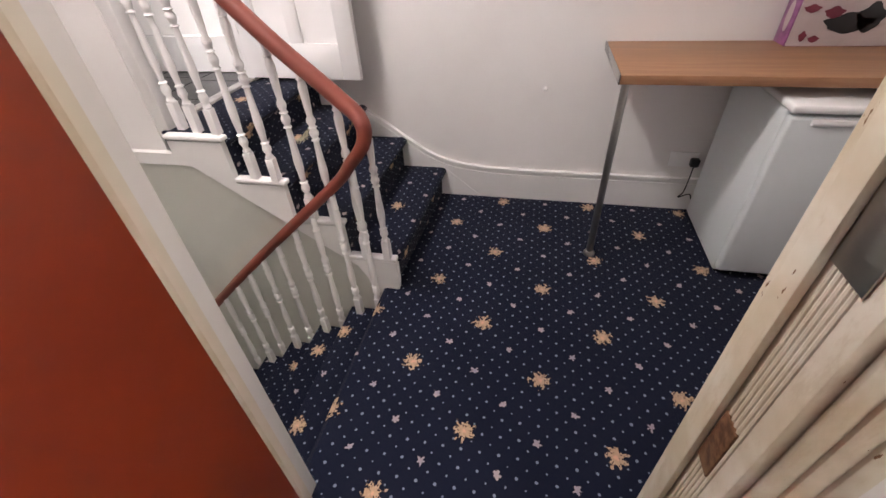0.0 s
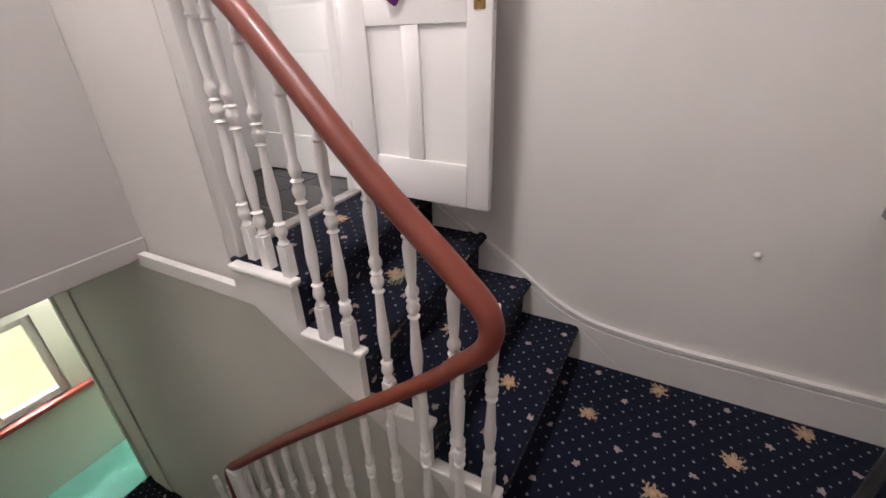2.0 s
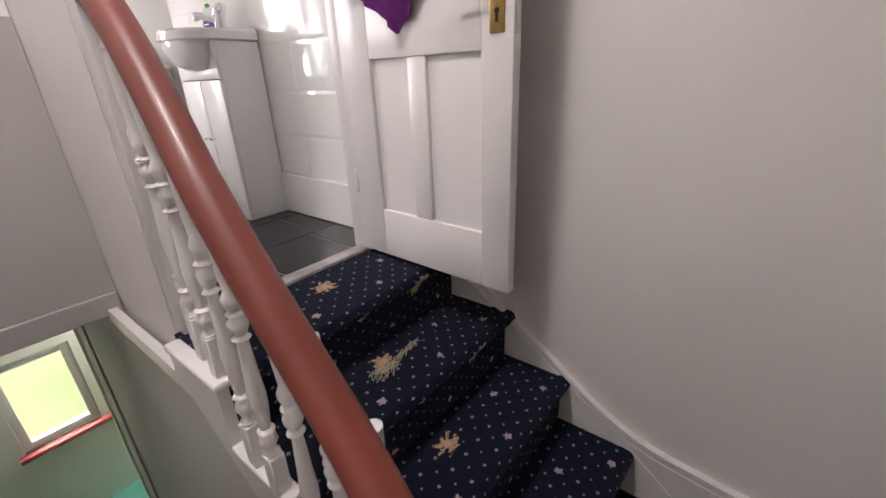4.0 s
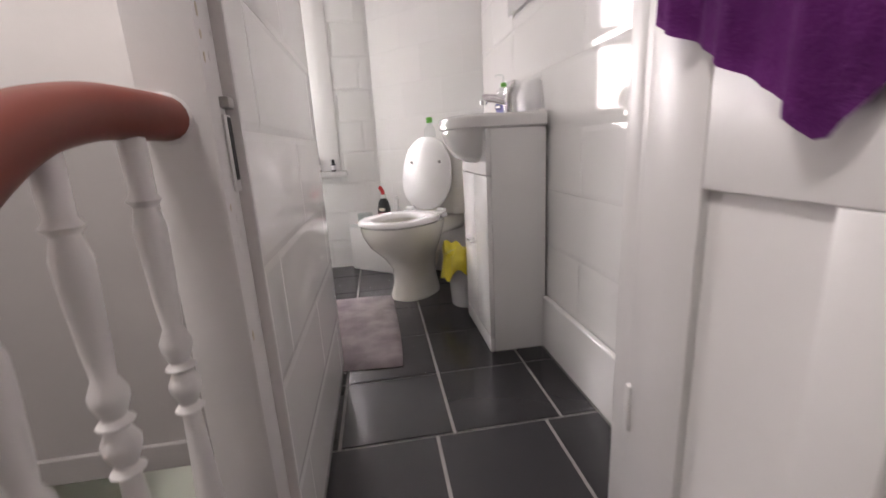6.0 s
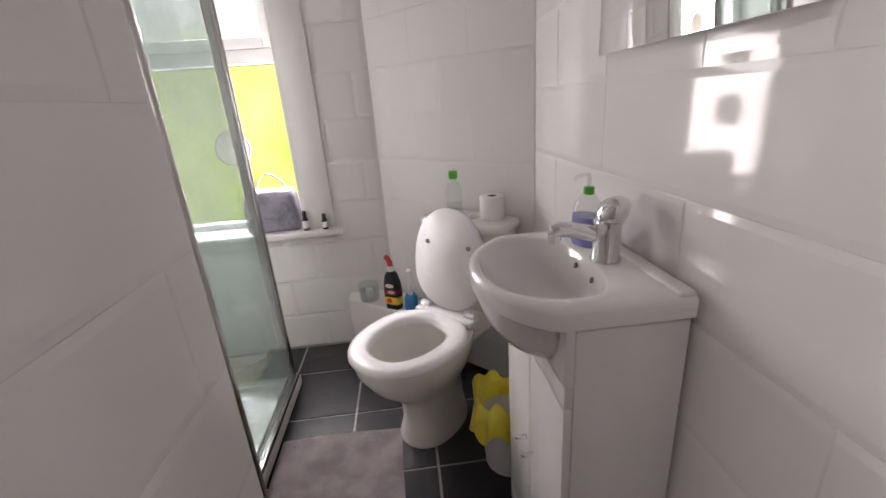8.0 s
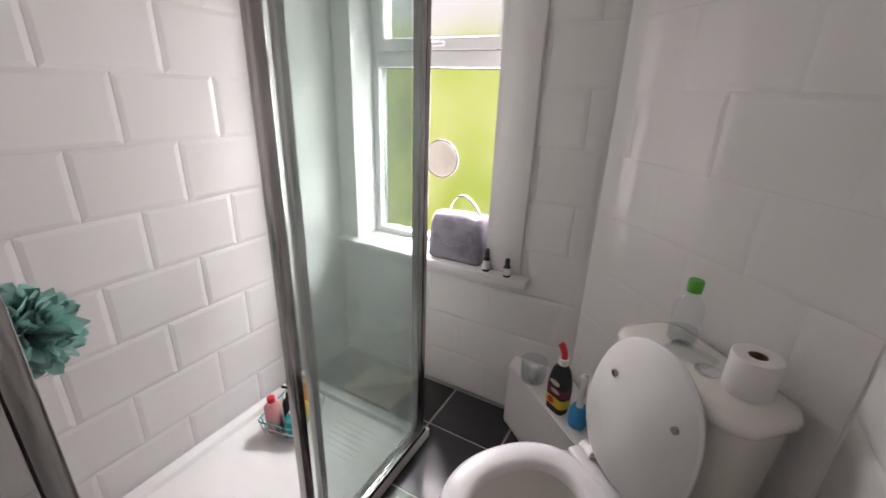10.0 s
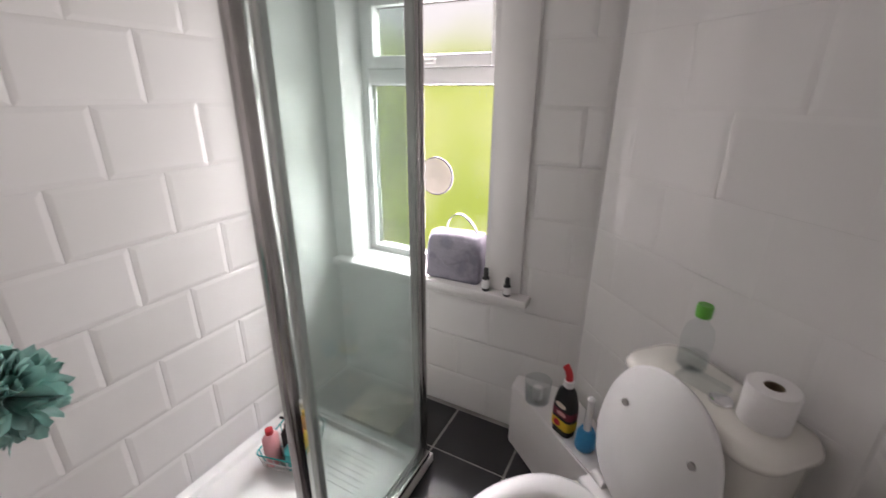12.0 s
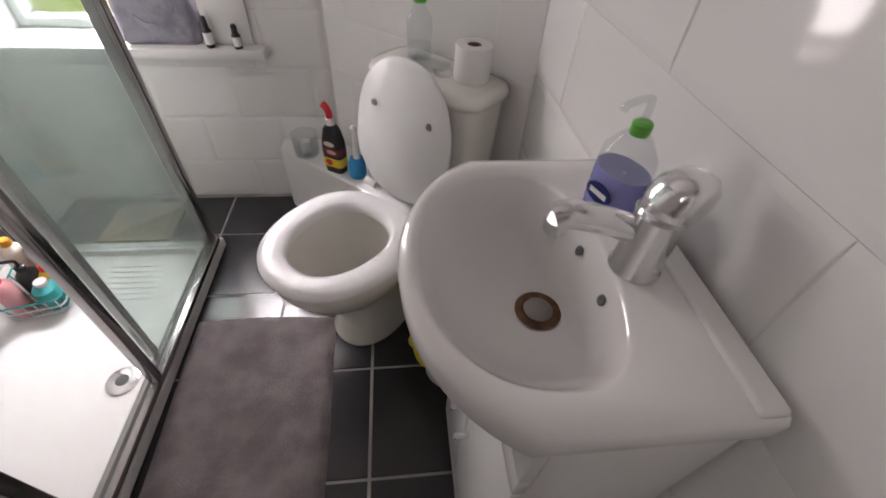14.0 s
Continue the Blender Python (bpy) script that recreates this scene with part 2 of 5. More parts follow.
ALUMINIUM = surface("polished_aluminium", (0.36, 0.35, 0.345), (0.52, 0.51, 0.50), 0.20, 6.0, 80.0, 0.05, metal=1.0)
STEEL = surface("brushed_steel", (0.42, 0.41, 0.39), (0.55, 0.54, 0.52), 0.3, 5.0, 120.0, 0.1, metal=1.0)
BRASS = surface("aged_brass", (0.42, 0.29, 0.09), (0.62, 0.46, 0.18), 0.3, 18.0, 90.0, 0.1, metal=1.0)
RUSTED = surface("rusty_lock_metal", (0.060, 0.022, 0.010), (0.24, 0.125, 0.065), 0.6, 60.0, 160.0, 0.4, metal=0.3)
OAK = wood_material("oak_worktop", (0.225, 0.105, 0.050), (0.37, 0.195, 0.105), 0.38, (14.0, 0.8, 14.0))
BOARD = wood_material("raw_board", (0.42, 0.33, 0.20), (0.58, 0.47, 0.31), 0.6, (1.0, 9.0, 9.0))
STRIP = surface("worn_threshold", (0.22, 0.20, 0.19), (0.48, 0.46, 0.44), 0.4, 14.0, 60.0, 0.3)
MAT_GREY = surface("taupe_bath_mat", (0.095, 0.078, 0.080), (0.215, 0.182, 0.186), 0.95, 9.0, 180.0, 0.9, depth=0.006)
TOWEL = surface("purple_towel", (0.115, 0.010, 0.14), (0.19, 0.025, 0.22), 0.9, 9.0, 220.0, 0.7, depth=0.004)
PUFF = surface("green_mesh", (0.42, 0.72, 0.66), (0.62, 0.86, 0.81), 0.6, 30.0, 200.0, 0.3)
BLACK = surface("black_plastic", (0.010, 0.010, 0.011), (0.02, 0.02, 0.022), 0.35, 8.0, 60.0, 0.05)
BUFFER = surface("pale_grey_rubber", (0.22, 0.21, 0.20), (0.32, 0.31, 0.30), 0.5, 8.0, 60.0, 0.05)
DARK_GREY = surface("dark_grey_plastic", (0.10, 0.10, 0.105), (0.14, 0.14, 0.145), 0.4, 8.0, 60.0, 0.05)
YELLOW_BAG = surface("yellow_bin_liner", (0.62, 0.52, 0.02), (0.82, 0.72, 0.08), 0.35, 12.0, 60.0, 0.5, depth=0.006)
RED_CAP = surface("red_plastic", (0.55, 0.02, 0.03), (0.66, 0.04, 0.05), 0.3, 8.0, 50.0, 0.03)
GREEN_CAP = surface("green_plastic", (0.10, 0.42, 0.04), (0.16, 0.52, 0.07), 0.3, 8.0, 50.0, 0.03)
BLUE_PLASTIC = surface("blue_plastic", (0.02, 0.22, 0.50), (0.05, 0.32, 0.62), 0.35, 8.0, 50.0, 0.03)
NAVY_LABEL = surface("navy_label", (0.01, 0.015, 0.12), (0.02, 0.03, 0.17), 0.4, 8.0, 50.0, 0.02)
SOAP = surface("lilac_soap", (0.22, 0.22, 0.50), (0.30, 0.30, 0.60), 0.12, 5.0, 30.0, 0.02)
PINK = surface("pink_plastic", (0.72, 0.32, 0.34), (0.82, 0.46, 0.47), 0.35, 8.0, 50.0, 0.03)
ORANGE = surface("orange_plastic", (0.72, 0.30, 0.03), (0.82, 0.42, 0.06), 0.3, 8.0, 50.0, 0.03)
TEAL = surface("teal_plastic", (0.03, 0.36, 0.36), (0.06, 0.46, 0.46), 0.35, 8.0, 50.0, 0.03)
CREAM = surface("cream_plastic", (0.74, 0.66, 0.56), (0.80, 0.74, 0.65), 0.35, 8.0, 50.0, 0.03)
YELLOW = surface("yellow_label", (0.72, 0.46, 0.02), (0.82, 0.58, 0.05), 0.4, 8.0, 50.0, 0.03)
PAPER = surface("toilet_paper", (0.80, 0.79, 0.78), (0.85, 0.84, 0.83), 0.95, 20.0, 150.0, 0.5)
CARDBOARD = surface("cardboard", (0.16, 0.11, 0.07), (0.22, 0.16, 0.10), 0.9, 20.0, 100.0, 0.3)
PURPLE_CARD = surface("purple_printed_card", (0.16, 0.045, 0.14), (0.34, 0.12, 0.28), 0.35, 22.0, 90.0, 0.03)
CARD = surface("bare_card", (0.42, 0.34, 0.22), (0.52, 0.43, 0.29), 0.8, 10.0, 80.0, 0.1)
WHITE_CARD = surface("white_printed_card", (0.44, 0.37, 0.36), (0.54, 0.46, 0.45), 0.35, 6.0, 60.0, 0.03)
MAROON = surface("maroon_print", (0.13, 0.012, 0.03), (0.20, 0.03, 0.05), 0.35, 14.0, 60.0, 0.02)
FRIDGE = surface("white_fridge_enamel", (0.66, 0.70, 0.71), (0.71, 0.745, 0.755), 0.3, 2.0, 60.0, 0.08)
FRAYED = surface("frayed_backing_threads", (0.30, 0.27, 0.17), (0.55, 0.50, 0.36), 0.9, 30.0, 200.0, 0.3)
MARBLED = marbled_material()
WATER = glass_material("clear_plastic", (0.93, 0.95, 0.95), 0.06, (0.9, 0.9, 0.9))
SHOWER_GLASS = glass_material("shower_glass", (0.95, 0.982, 0.972), 0.24, (0.74, 0.82, 0.79))
PANE_GLASS = glass_material("window_glass", (0.97, 0.98, 0.97), 0.02)
MIRROR = surface("mirror_silver", (0.86, 0.87, 0.87), (0.90, 0.91, 0.91), 0.02, 1.0, 10.0, 0.0, metal=1.0, spread=0.01)
GARDEN = garden_material()
LAMP_GLOW = glow_material("lamp_diffuser", (1.0, 0.925, 0.91), 112.0)
# glow of the fill added in the room behind
ROOM_GLOW = glow_material("warm_fill_glow", (1.0, 0.88, 0.78), 80.0)
GRASS = surface("rough_grass", (0.05, 0.09, 0.02), (0.10, 0.15, 0.04), 0.9, 1.0, 40.0, 0.5)


# ---------------------------------------------------------------- mesh helpers
def box(bm, x0, x1, y0, y1, z0, z1, bevel=0.0, seg=2):
    r = bmesh.ops.create_cube(bm, size=1.0)
    for v in r["verts"]:
        v.co = Vector((x0 + (v.co.x + 0.5) * (x1 - x0), y0 + (v.co.y + 0.5) * (y1 - y0), z0 + (v.co.z + 0.5) * (z1 - z0)))
    if bevel:
        edges = list({e for v in r["verts"] for e in v.link_edges})
        bmesh.ops.bevel(bm, geom=edges, offset=bevel, segments=seg, affect="EDGES", profile=0.5)


def boxed(*a, **k):
    bm = bmesh.new()
    box(bm, *a, **k)
    return bm


def link(name, bm, material, smooth=40):
    bmesh.ops.recalc_face_normals(bm, faces=bm.faces)
    for f in bm.faces:
        f.smooth = smooth > 0
    if smooth:
        for e in bm.edges:
            if len(e.link_faces) == 2 and e.calc_face_angle(0) > radians(smooth):
                e.smooth = False
    mesh = bpy.data.meshes.new(name)
    bm.to_mesh(mesh)
    bm.free()
    mesh.materials.append(material)
    return new(name, mesh)


def part(name, bm, material, parent=None, label="", smooth=40):
    ob = link(name, bm, material, smooth)
    if parent:
        ob.parent = parent
    if label:
        tagged(ob, label)
    return ob


def thing(name, label, category, group="", m=None):
    ob = tagged(new(name), label, category, group)
    if m is not None:
        ob.matrix_world = m
    return ob


def structure(name, bm, material, label, category, smooth=0):
    return tagged(link(name, bm, material, smooth), label, category, kind="structure")


def rings(bm, loops, cap_start=True, cap_end=True):
    """Skin a list of closed loops of points, all of the same length."""
    rows = [[bm.verts.new(p) for p in loop] for loop in loops]
    n = len(rows[0])
    for a, b in zip(rows, rows[1:]):
        for i in range(n):
            bm.faces.new((a[i], a[(i + 1) % n], b[(i + 1) % n], b[i]))
    if cap_start:
        bm.faces.new(rows[0][::-1])
    if cap_end:
        bm.faces.new(rows[-1])
    return bm


def lathe(profile, n=20, centre=(0, 0)):
    """A turned solid about z from (radius, height) pairs."""
    bm = bmesh.new()
    loops = [[(centre[0] + r * math.cos(2 * math.pi * i / n), centre[1] + r * math.sin(2 * math.pi * i / n), z) for i in range(n)]
             for r, z in profile]
    return rings(bm, loops)


def smooth_path(points, per=6):
    """Catmull-Rom through the points."""
    pts = [Vector(p) for p in points]
    pts = [2 * pts[0] - pts[1]] + pts + [2 * pts[-1] - pts[-2]]
    out = []
    for i in range(1, len(pts) - 2):
        a, b, c, d = pts[i - 1:i + 3]
        for k in range(per):
            t = k / per
            out.append(0.5 * ((2 * b) + (c - a) * t + (2 * a - 5 * b + 4 * c - d) * t * t + (3 * b - a - 3 * c + d) * t ** 3))
    return out + [pts[-2]]


def tube(path, radius, n=12, flat=1.0, end=None, start=None):
    """A round bar along a path; flat squashes it upward, end is its radius at the far end, start a share of it at the first."""
    bm = bmesh.new()
    loops = []
    first, last, side = radius, radius if end is None else end, None
    for i, p in enumerate(path):
        f = min(1.0, max(0.0, (i / max(1, len(path) - 1) - 0.45) / 0.25))
        radius = (first + (last - first) * f) * (1.0 if start is None else min(1.0, start + (1.0 - start) * i / 22.0))
        way = (path[min(i + 1, len(path) - 1)] - path[max(i - 1, 0)]).normalized()
        if side is None:
            side = way.cross(Vector((0, 0, 1)))
            side = side if side.length > 1e-4 else Vector((1, 0, 0))
        side = (side - way * side.dot(way)).normalized()
        upw = side.cross(way)
        loops.append([p + side * radius * math.cos(2 * math.pi * k / n) + upw * radius * flat * math.sin(2 * math.pi * k / n) for k in range(n)])
    return rings(bm, loops)


def bar(a, b, radius, n=10):
    return tube([Vector(a), Vector(b)], radius, n)


def oval(cx, cy, front, back, half, z, n=40, power=2.2):
    """An egg-shaped loop, long ahead (+x), short behind."""
    pts = []
    for i in range(n):
        t = 2 * math.pi * i / n
        c, s = math.cos(t), math.sin(t)
        px = math.copysign(abs(c) ** (2 / power), c) * (front if c > 0 else back)
        py = math.copysign(abs(s) ** (2 / power), s) * half
        pts.append((cx + px, cy + py, z))
    return pts


def round_rect(x0, x1, y0, y1, r, z, n=5):
    pts = []
    for cx, cy, a0 in ((x1 - r, y1 - r, 0), (x0 + r, y1 - r, 90), (x0 + r, y0 + r, 180), (x1 - r, y0 + r, 270)):
        for k in range(n + 1):
            a = radians(a0 + 90 * k / n)
            pts.append((cx + r * math.cos(a), cy + r * math.sin(a), z))
    return pts


def prism(bm, outline, axis, a, b):
    """A flat outline in the plane across an axis, drawn out from a to b."""
    def at(u, v, w):
        return {"x": (w, u, v), "y": (u, w, v), "z": (u, v, w)}[axis]
    lo, hi = [bm.verts.new(at(u, v, a)) for u, v in outline], [bm.verts.new(at(u, v, b)) for u, v in outline]
    n = len(outline)
    bm.faces.new(lo[::-1])
    bm.faces.new(hi)
    for i in range(n):
        bm.faces.new((lo[i], lo[(i + 1) % n], hi[(i + 1) % n], hi[i]))
    return bm


# ---------------------------------------------------------------- setting: floors, walls, ceilings
XR, XL, XF = 0.92, -0.785, 0.06      # bathroom's basin wall, shower wall, stairwell side of the partition
YW = 2.20                            # bathroom's window wall
LAND, LOW, TOP = -0.76, -2.30, 2.30  # landing floor, lower hall floor, ceiling
BACK = -3.12                         # end wall of the landing
DOORWAY = -0.92                      # landing side of the wall with the first doorway

# landing floor
bm = bmesh.new()
box(bm, -1.02, 0.97, BACK, -0.95, LAND - 0.2, LAND, 0.0)
prism(bm, [(-0.95, LAND - 0.2), (-0.95, LAND), (-0.93, LAND), (-0.915, LAND - 0.008), (-0.91, LAND - 0.022), (-0.92, LAND - 0.04), (-0.92, LAND - 0.2)], "x", -0.92, 0.035)
structure("floor_landing", bm, CARPET, "navy patterned carpet on the stair landing", "floor")
structure("floor_room", boxed(-4.0, -1.02, -3.4, 0.6, LAND - 0.2, LAND - 0.004), CARPET, "navy carpet of the room behind the doorway", "floor")


def carpet_steps(name, noses, x0, x1, rise, base, label, bottom):
    """Carpeted steps; noses: (y on the left, y on the right) of each tread's front edge, lowest first."""
    flight = tagged(new(name), label, "stairs", kind="structure")
    for i, (yl, yr) in enumerate(noses):
        bm = bmesh.new()
        z = base + rise * (i + 1)
        nl, nr = noses[i + 1] if i + 1 < len(noses) else (-0.03, -0.03)
        side = []
        for x, y, e in ((x0, yl, nl), (x1, yr, nr)):
            side.append([bm.verts.new(v) for v in (
                (x, y + 0.034, bottom), (x, y + 0.030, z - 0.060), (x, y + 0.008, z - 0.044), (x, y - 0.003, z - 0.026), (x, y + 0.003, z - 0.010), (x, y + 0.014, z - 0.002),
                (x, y + 0.034, z), (x, e + 0.029, z), (x, e + 0.029, bottom))])
        a, b = side
        bm.faces.new(a)
        bm.faces.new(b[::-1])
        for k in range(len(a)):
            bm.faces.new((a[k], b[k], b[(k + 1) % len(a)], a[(k + 1) % len(a)]))
        part("step", bm, STAIR_CARPET, flight, smooth=30)


UP_NOSES = [(-1.005, -1.052), (-0.785, -0.81), (-0.555, -0.575), (-0.325, -0.325)]
UP_RISE = 0.19
carpet_steps("stairs_up", UP_NOSES, 0.046, 0.955, UP_RISE, LAND, "carpeted steps up to the bathroom door", LAND - 0.1)
DOWN_RISE, DOWN_GO = (LAND - LOW) / 8, 0.236
flight = tagged(new("stairs_down"), "carpeted steps down to the lower hall", "stairs", kind="structure")
for i in range(1, 8):
    y, z = -0.925 + DOWN_GO * i, LAND - DOWN_RISE * i
    outline = [(y - DOWN_GO - 0.01, z - 0.25), (y - DOWN_GO - 0.01, z), (y - 0.02, z), (y - 0.006, z - 0.006), (y, z - 0.02), (y - 0.008, z - 0.036), (y - 0.03, z - 0.05), (y - 0.03, z - 0.25)]
    part("step", prism(bmesh.new(), outline, "x", -0.92, 0.035), CARPET, flight, smooth=30)
structure("floor_hall", boxed(-1.06, 0.06, -1.0, 1.78, LOW - 0.1, LOW), CARPET, "navy carpet of the lower hall", "floor")
structure("floor_lower_room", boxed(-1.06, 1.1, 1.78, 2.42, LOW - 0.1, LOW + 0.004), TEAL_CARPET, "turquoise carpet of the lower room", "floor")

# big walls
wall_stairs = structure("wall_east", boxed(0.955, 1.15, BACK - 0.1, 0.02, LAND - 0.2, TOP), PLASTER, "white painted wall along landing and stairs", "wall")
structure("wall_basin", boxed(XR + 0.012, 1.15, 0.02, 2.5, -0.25, TOP), GROUT_WHITE, "grouted bathroom wall behind the basin", "wall")
structure("wall_shower", boxed(XL - 0.2, XL - 0.012, 0.60, 2.5, -0.25, TOP), GROUT_WHITE, "grouted bathroom wall along the shower", "wall")
structure("wall_partition", boxed(XF, 0.158, 0.031, 0.812, -0.14, TOP), PLASTER, "partition between stairwell and bathroom", "wall")
structure("wall_stairwell_end", boxed(-1.0, XF - 0.002, 0.55, 0.645, 0.83, TOP), PLASTER, "white upper part of the stairwell end wall", "wall")
# below z 0.83 the end wall and its foot board are darker
structure("wall_stairwell_low", boxed(-1.0, XF - 0.002, 0.547, 0.645, -0.10, 0.829), GREY_WALL, "grey lower part of the stairwell end wall", "wall")
structure("trim_stairwell", boxed(-0.92, XF - 0.004, 0.530, 0.546, -0.11, -0.03, 0.004), GREY_WALL, "grey board along the foot of the wall", "trim")
bm = bmesh.new()
box(bm, -1.0, XL - 0.2, 0.812, 2.5, -0.25, TOP)
structure("wall_closing", bm, PLASTER, "plain wall beside the shower", "wall")
# bathroom slab with the hidden ceiling of the hall below
bm = boxed(0.159, 1.0, 0.0, 0.81, -0.14, -0.0035)
box(bm, -1.0, 1.0, 0.813, 2.45, -0.14, -0.0035)
box(bm, -1.0, 0.055, 0.646, 0.8125, -0.14, -0.0035)
structure("floor_slab", bm, GROUT_GREY, "grey grouted base of the bathroom floor", "floor")
structure("ceiling_bathroom", boxed(-1.0, 1.15, 0.02, 2.5, TOP, TOP + 0.1), PLASTER, "white painted bathroom ceiling", "ceiling")
structure("ceiling_landing", boxed(-4.1, 1.15, -3.5, 0.02, TOP, TOP + 0.1), PLASTER, "white painted ceiling over landing and stairs", "ceiling")
structure("ceiling_stairwell", boxed(-1.0, XF, 0.02, 0.812, TOP, TOP + 0.1), PLASTER, "white painted ceiling over the stairwell", "ceiling")
structure("wall_landing_end", boxed(-1.02, 0.955, BACK - 0.1, BACK, LAND - 0.2, TOP), PLASTER, "white painted end wall of the landing", "wall")
structure("wall_spandrel", prism(bmesh.new(), [(-0.97, LOW), (1.78, LOW), (1.78, -0.141), (-0.11, -0.141), (-0.97, -0.76)], "x", 0.042, 0.2), LOWER_PAINT, "grey-green painted wall under the upper stairs", "wall")
structure("trim_hall", boxed(0.03, 0.042, 1.50, 1.72, LOW, -0.2, 0.003), LOWER_PAINT, "painted upright board on the hall wall", "trim")
structure("trim_hall_edge", boxed(0.024, 0.2, 1.781, 1.81, LOW, -0.2, 0.006), PALE_GREEN, "pale painted edge of the opening", "trim")
structure("wall_hall_left", boxed(-1.06, -0.92, -0.86, 0.72, LOW, TOP), PLASTER, "white painted stairwell wall", "wall")
structure("wall_hall_far", boxed(-1.06, -0.92, 0.72, 2.34, LOW, -0.141), PLASTER, "painted wall of the lower hall", "wall")
structure("wall_under_landing", boxed(-1.0, 0.06, -1.0, -0.95, LOW, LAND - 0.2), LOWER_PAINT, "painted wall under the landing", "wall")
structure("wall_lower_right", boxed(1.0, 1.1, 1.6, 2.4, LOW, -0.2), PALE_GREEN, "pale green wall of the lower room", "wall")
structure("wall_lower_cross", boxed(0.2, 1.1, 1.66, 1.78, LOW, -0.2), PALE_GREEN, "pale green cross wall of the lower room", "wall")

# lower room's window wall, with an opening
LW = (-0.40, 0.02, -1.60, -0.93)
bm = bmesh.new()
box(bm, -1.06, LW[0], 2.30, 2.42, LOW, -0.2)
box(bm, LW[1], 1.1, 2.30, 2.42, LOW, -0.2)
box(bm, LW[0], LW[1], 2.30, 2.42, LOW, LW[2])
box(bm, LW[0], LW[1], 2.30, 2.42, LW[3], -0.2)
structure("wall_lower_window", bm, PALE_GREEN, "pale green wall with a small window", "wall")
win = tagged(new("window_1"), "small white window with a red sill in the lower room", "window", kind="structure")
for a in ((LW[0], LW[0] + 0.05, LW[2], LW[3]), (LW[1] - 0.05, LW[1], LW[2], LW[3]), (LW[0] + 0.05, LW[1] - 0.05, LW[2], LW[2] + 0.05), (LW[0] + 0.05, LW[1] - 0.05, LW[3] - 0.06, LW[3])):
    part("window_frame", boxed(a[0], a[1], 2.33, 2.38, a[2], a[3], 0.004), GLOSS, win)
pane = part("pane", boxed(LW[0] + 0.05, LW[1] - 0.05, 2.352, 2.358, LW[2] + 0.05, LW[3] - 0.06), PANE_GLASS, win)
pane.visible_shadow = False
part("window_sill", boxed(LW[0] - 0.04, LW[1] + 0.16, 2.255, 2.33, LW[2] - 0.035, LW[2], 0.006), SILL_RED, win, "red painted sill")

# wall of the first doorway: opening between y -1.87 and -1.00
DW0, DW1, DH = -1.885, -0.985, LAND + 2.03
bm = bmesh.new()
box(bm, -1.06, DOORWAY, DW1 + 0.04, -0.86, LAND - 0.2, TOP)
box(bm, -1.06, DOORWAY, BACK, DW0 - 0.04, LAND - 0.2, TOP)
box(bm, -1.06, DOORWAY, DW0 - 0.04, DW1 + 0.04, DH + 0.04, TOP)
structure("wall_west", bm, PLASTER, "white painted wall with the first doorway", "wall")
frame_1 = tagged(new("door_frame_1"), "worn cream and white painted frame of the first doorway", "door frame", kind="structure")
part("jamb", boxed(-1.07, -0.91, DW1, DW1 + 0.038, LAND, DH + 0.038, 0.004), GLOSS, frame_1)
part("stop", boxed(-0.998, -0.950, DW1 - 0.004, DW1 - 0.0005, LAND, DH - 0.014, 0.0015), CREAM_GLOSS, frame_1, "yellowed cream painted stop")
part("jamb", boxed(-1.07, -0.91, DW0 - 0.038, DW0, LAND, DH + 0.038, 0.004), OLD_CREAM, frame_1, "worn cream painted jamb")
part("stop", boxed(-0.985, -0.945, DW0 + 0.001, DW0 + 0.014, LAND, DH - 0.014, 0.003), OLD_CREAM, frame_1)
part("head", boxed(-1.07, -0.91, DW0, DW1, DH, DH + 0.038, 0.004), GLOSS, frame_1)
bm = bmesh.new()
for k in range(3):
    box(bm, -1.093 + k * 0.006, -1.071 , DW0 - 0.105 + 0.028 * k, DW0 - 0.073 + 0.028 * k, LAND, DH + 0.04, 0.004)
part("architrave", bm, OLD_CREAM, frame_1, "moulded cream architrave")
for k in range(5):
    part("bead", bar((-0.996 - 0.0095 * k, DW0 - 0.0005, LAND), (-0.996 - 0.0095 * k, DW0 - 0.0005, DH - 0.002), 0.0038, 8), OLD_CREAM, frame_1)
part("strike_plate", boxed(-1.03, -0.99, DW0 + 0.0005, DW0 + 0.005, LAND + 0.725, LAND + 0.85, 0.001), RUSTED, frame_1, "rusty lock keep")
part("strike_plate", boxed(-1.045, -0.988, DW0 + 0.0005, DW0 + 0.004, LAND + 1.13, LAND + 1.27, 0.001), STEEL, frame_1, "grey metal plate")
door_a = thing("door_1", "open mahogany red painted door of the first room", "door")
door_a["kind"] = "structure"
part("leaf", boxed(-1.80, -1.014, DW1 - 0.046, DW1 - 0.004, LAND + 0.008, DH - 0.01, 0.003), DOOR_RED, door_a)
part("lipping", boxed(-1.0135, -1.000, DW1 - 0.044, DW1 - 0.005, LAND + 0.008, DH - 0.01, 0.003), OLD_CREAM, door_a, "chipped cream painted door edge")
part("door_handle", bar((-1.72, DW1 - 0.09, LAND + 1.0), (-1.60, DW1 - 0.09, LAND + 1.0), 0.009), CHROME, door_a)

# the room behind the camera, closed
bm = bmesh.new()
box(bm, -4.1, -4.0, -3.5, 0.7, LAND - 0.2, TOP)
box(bm, -4.0, -1.06, 0.6, 0.7, LAND - 0.2, TOP)
box(bm, -4.0, -1.06, -3.5, -3.4, LAND - 0.2, TOP)
structure("wall_room", bm, PLASTER, "plain white walls of the room behind", "wall")

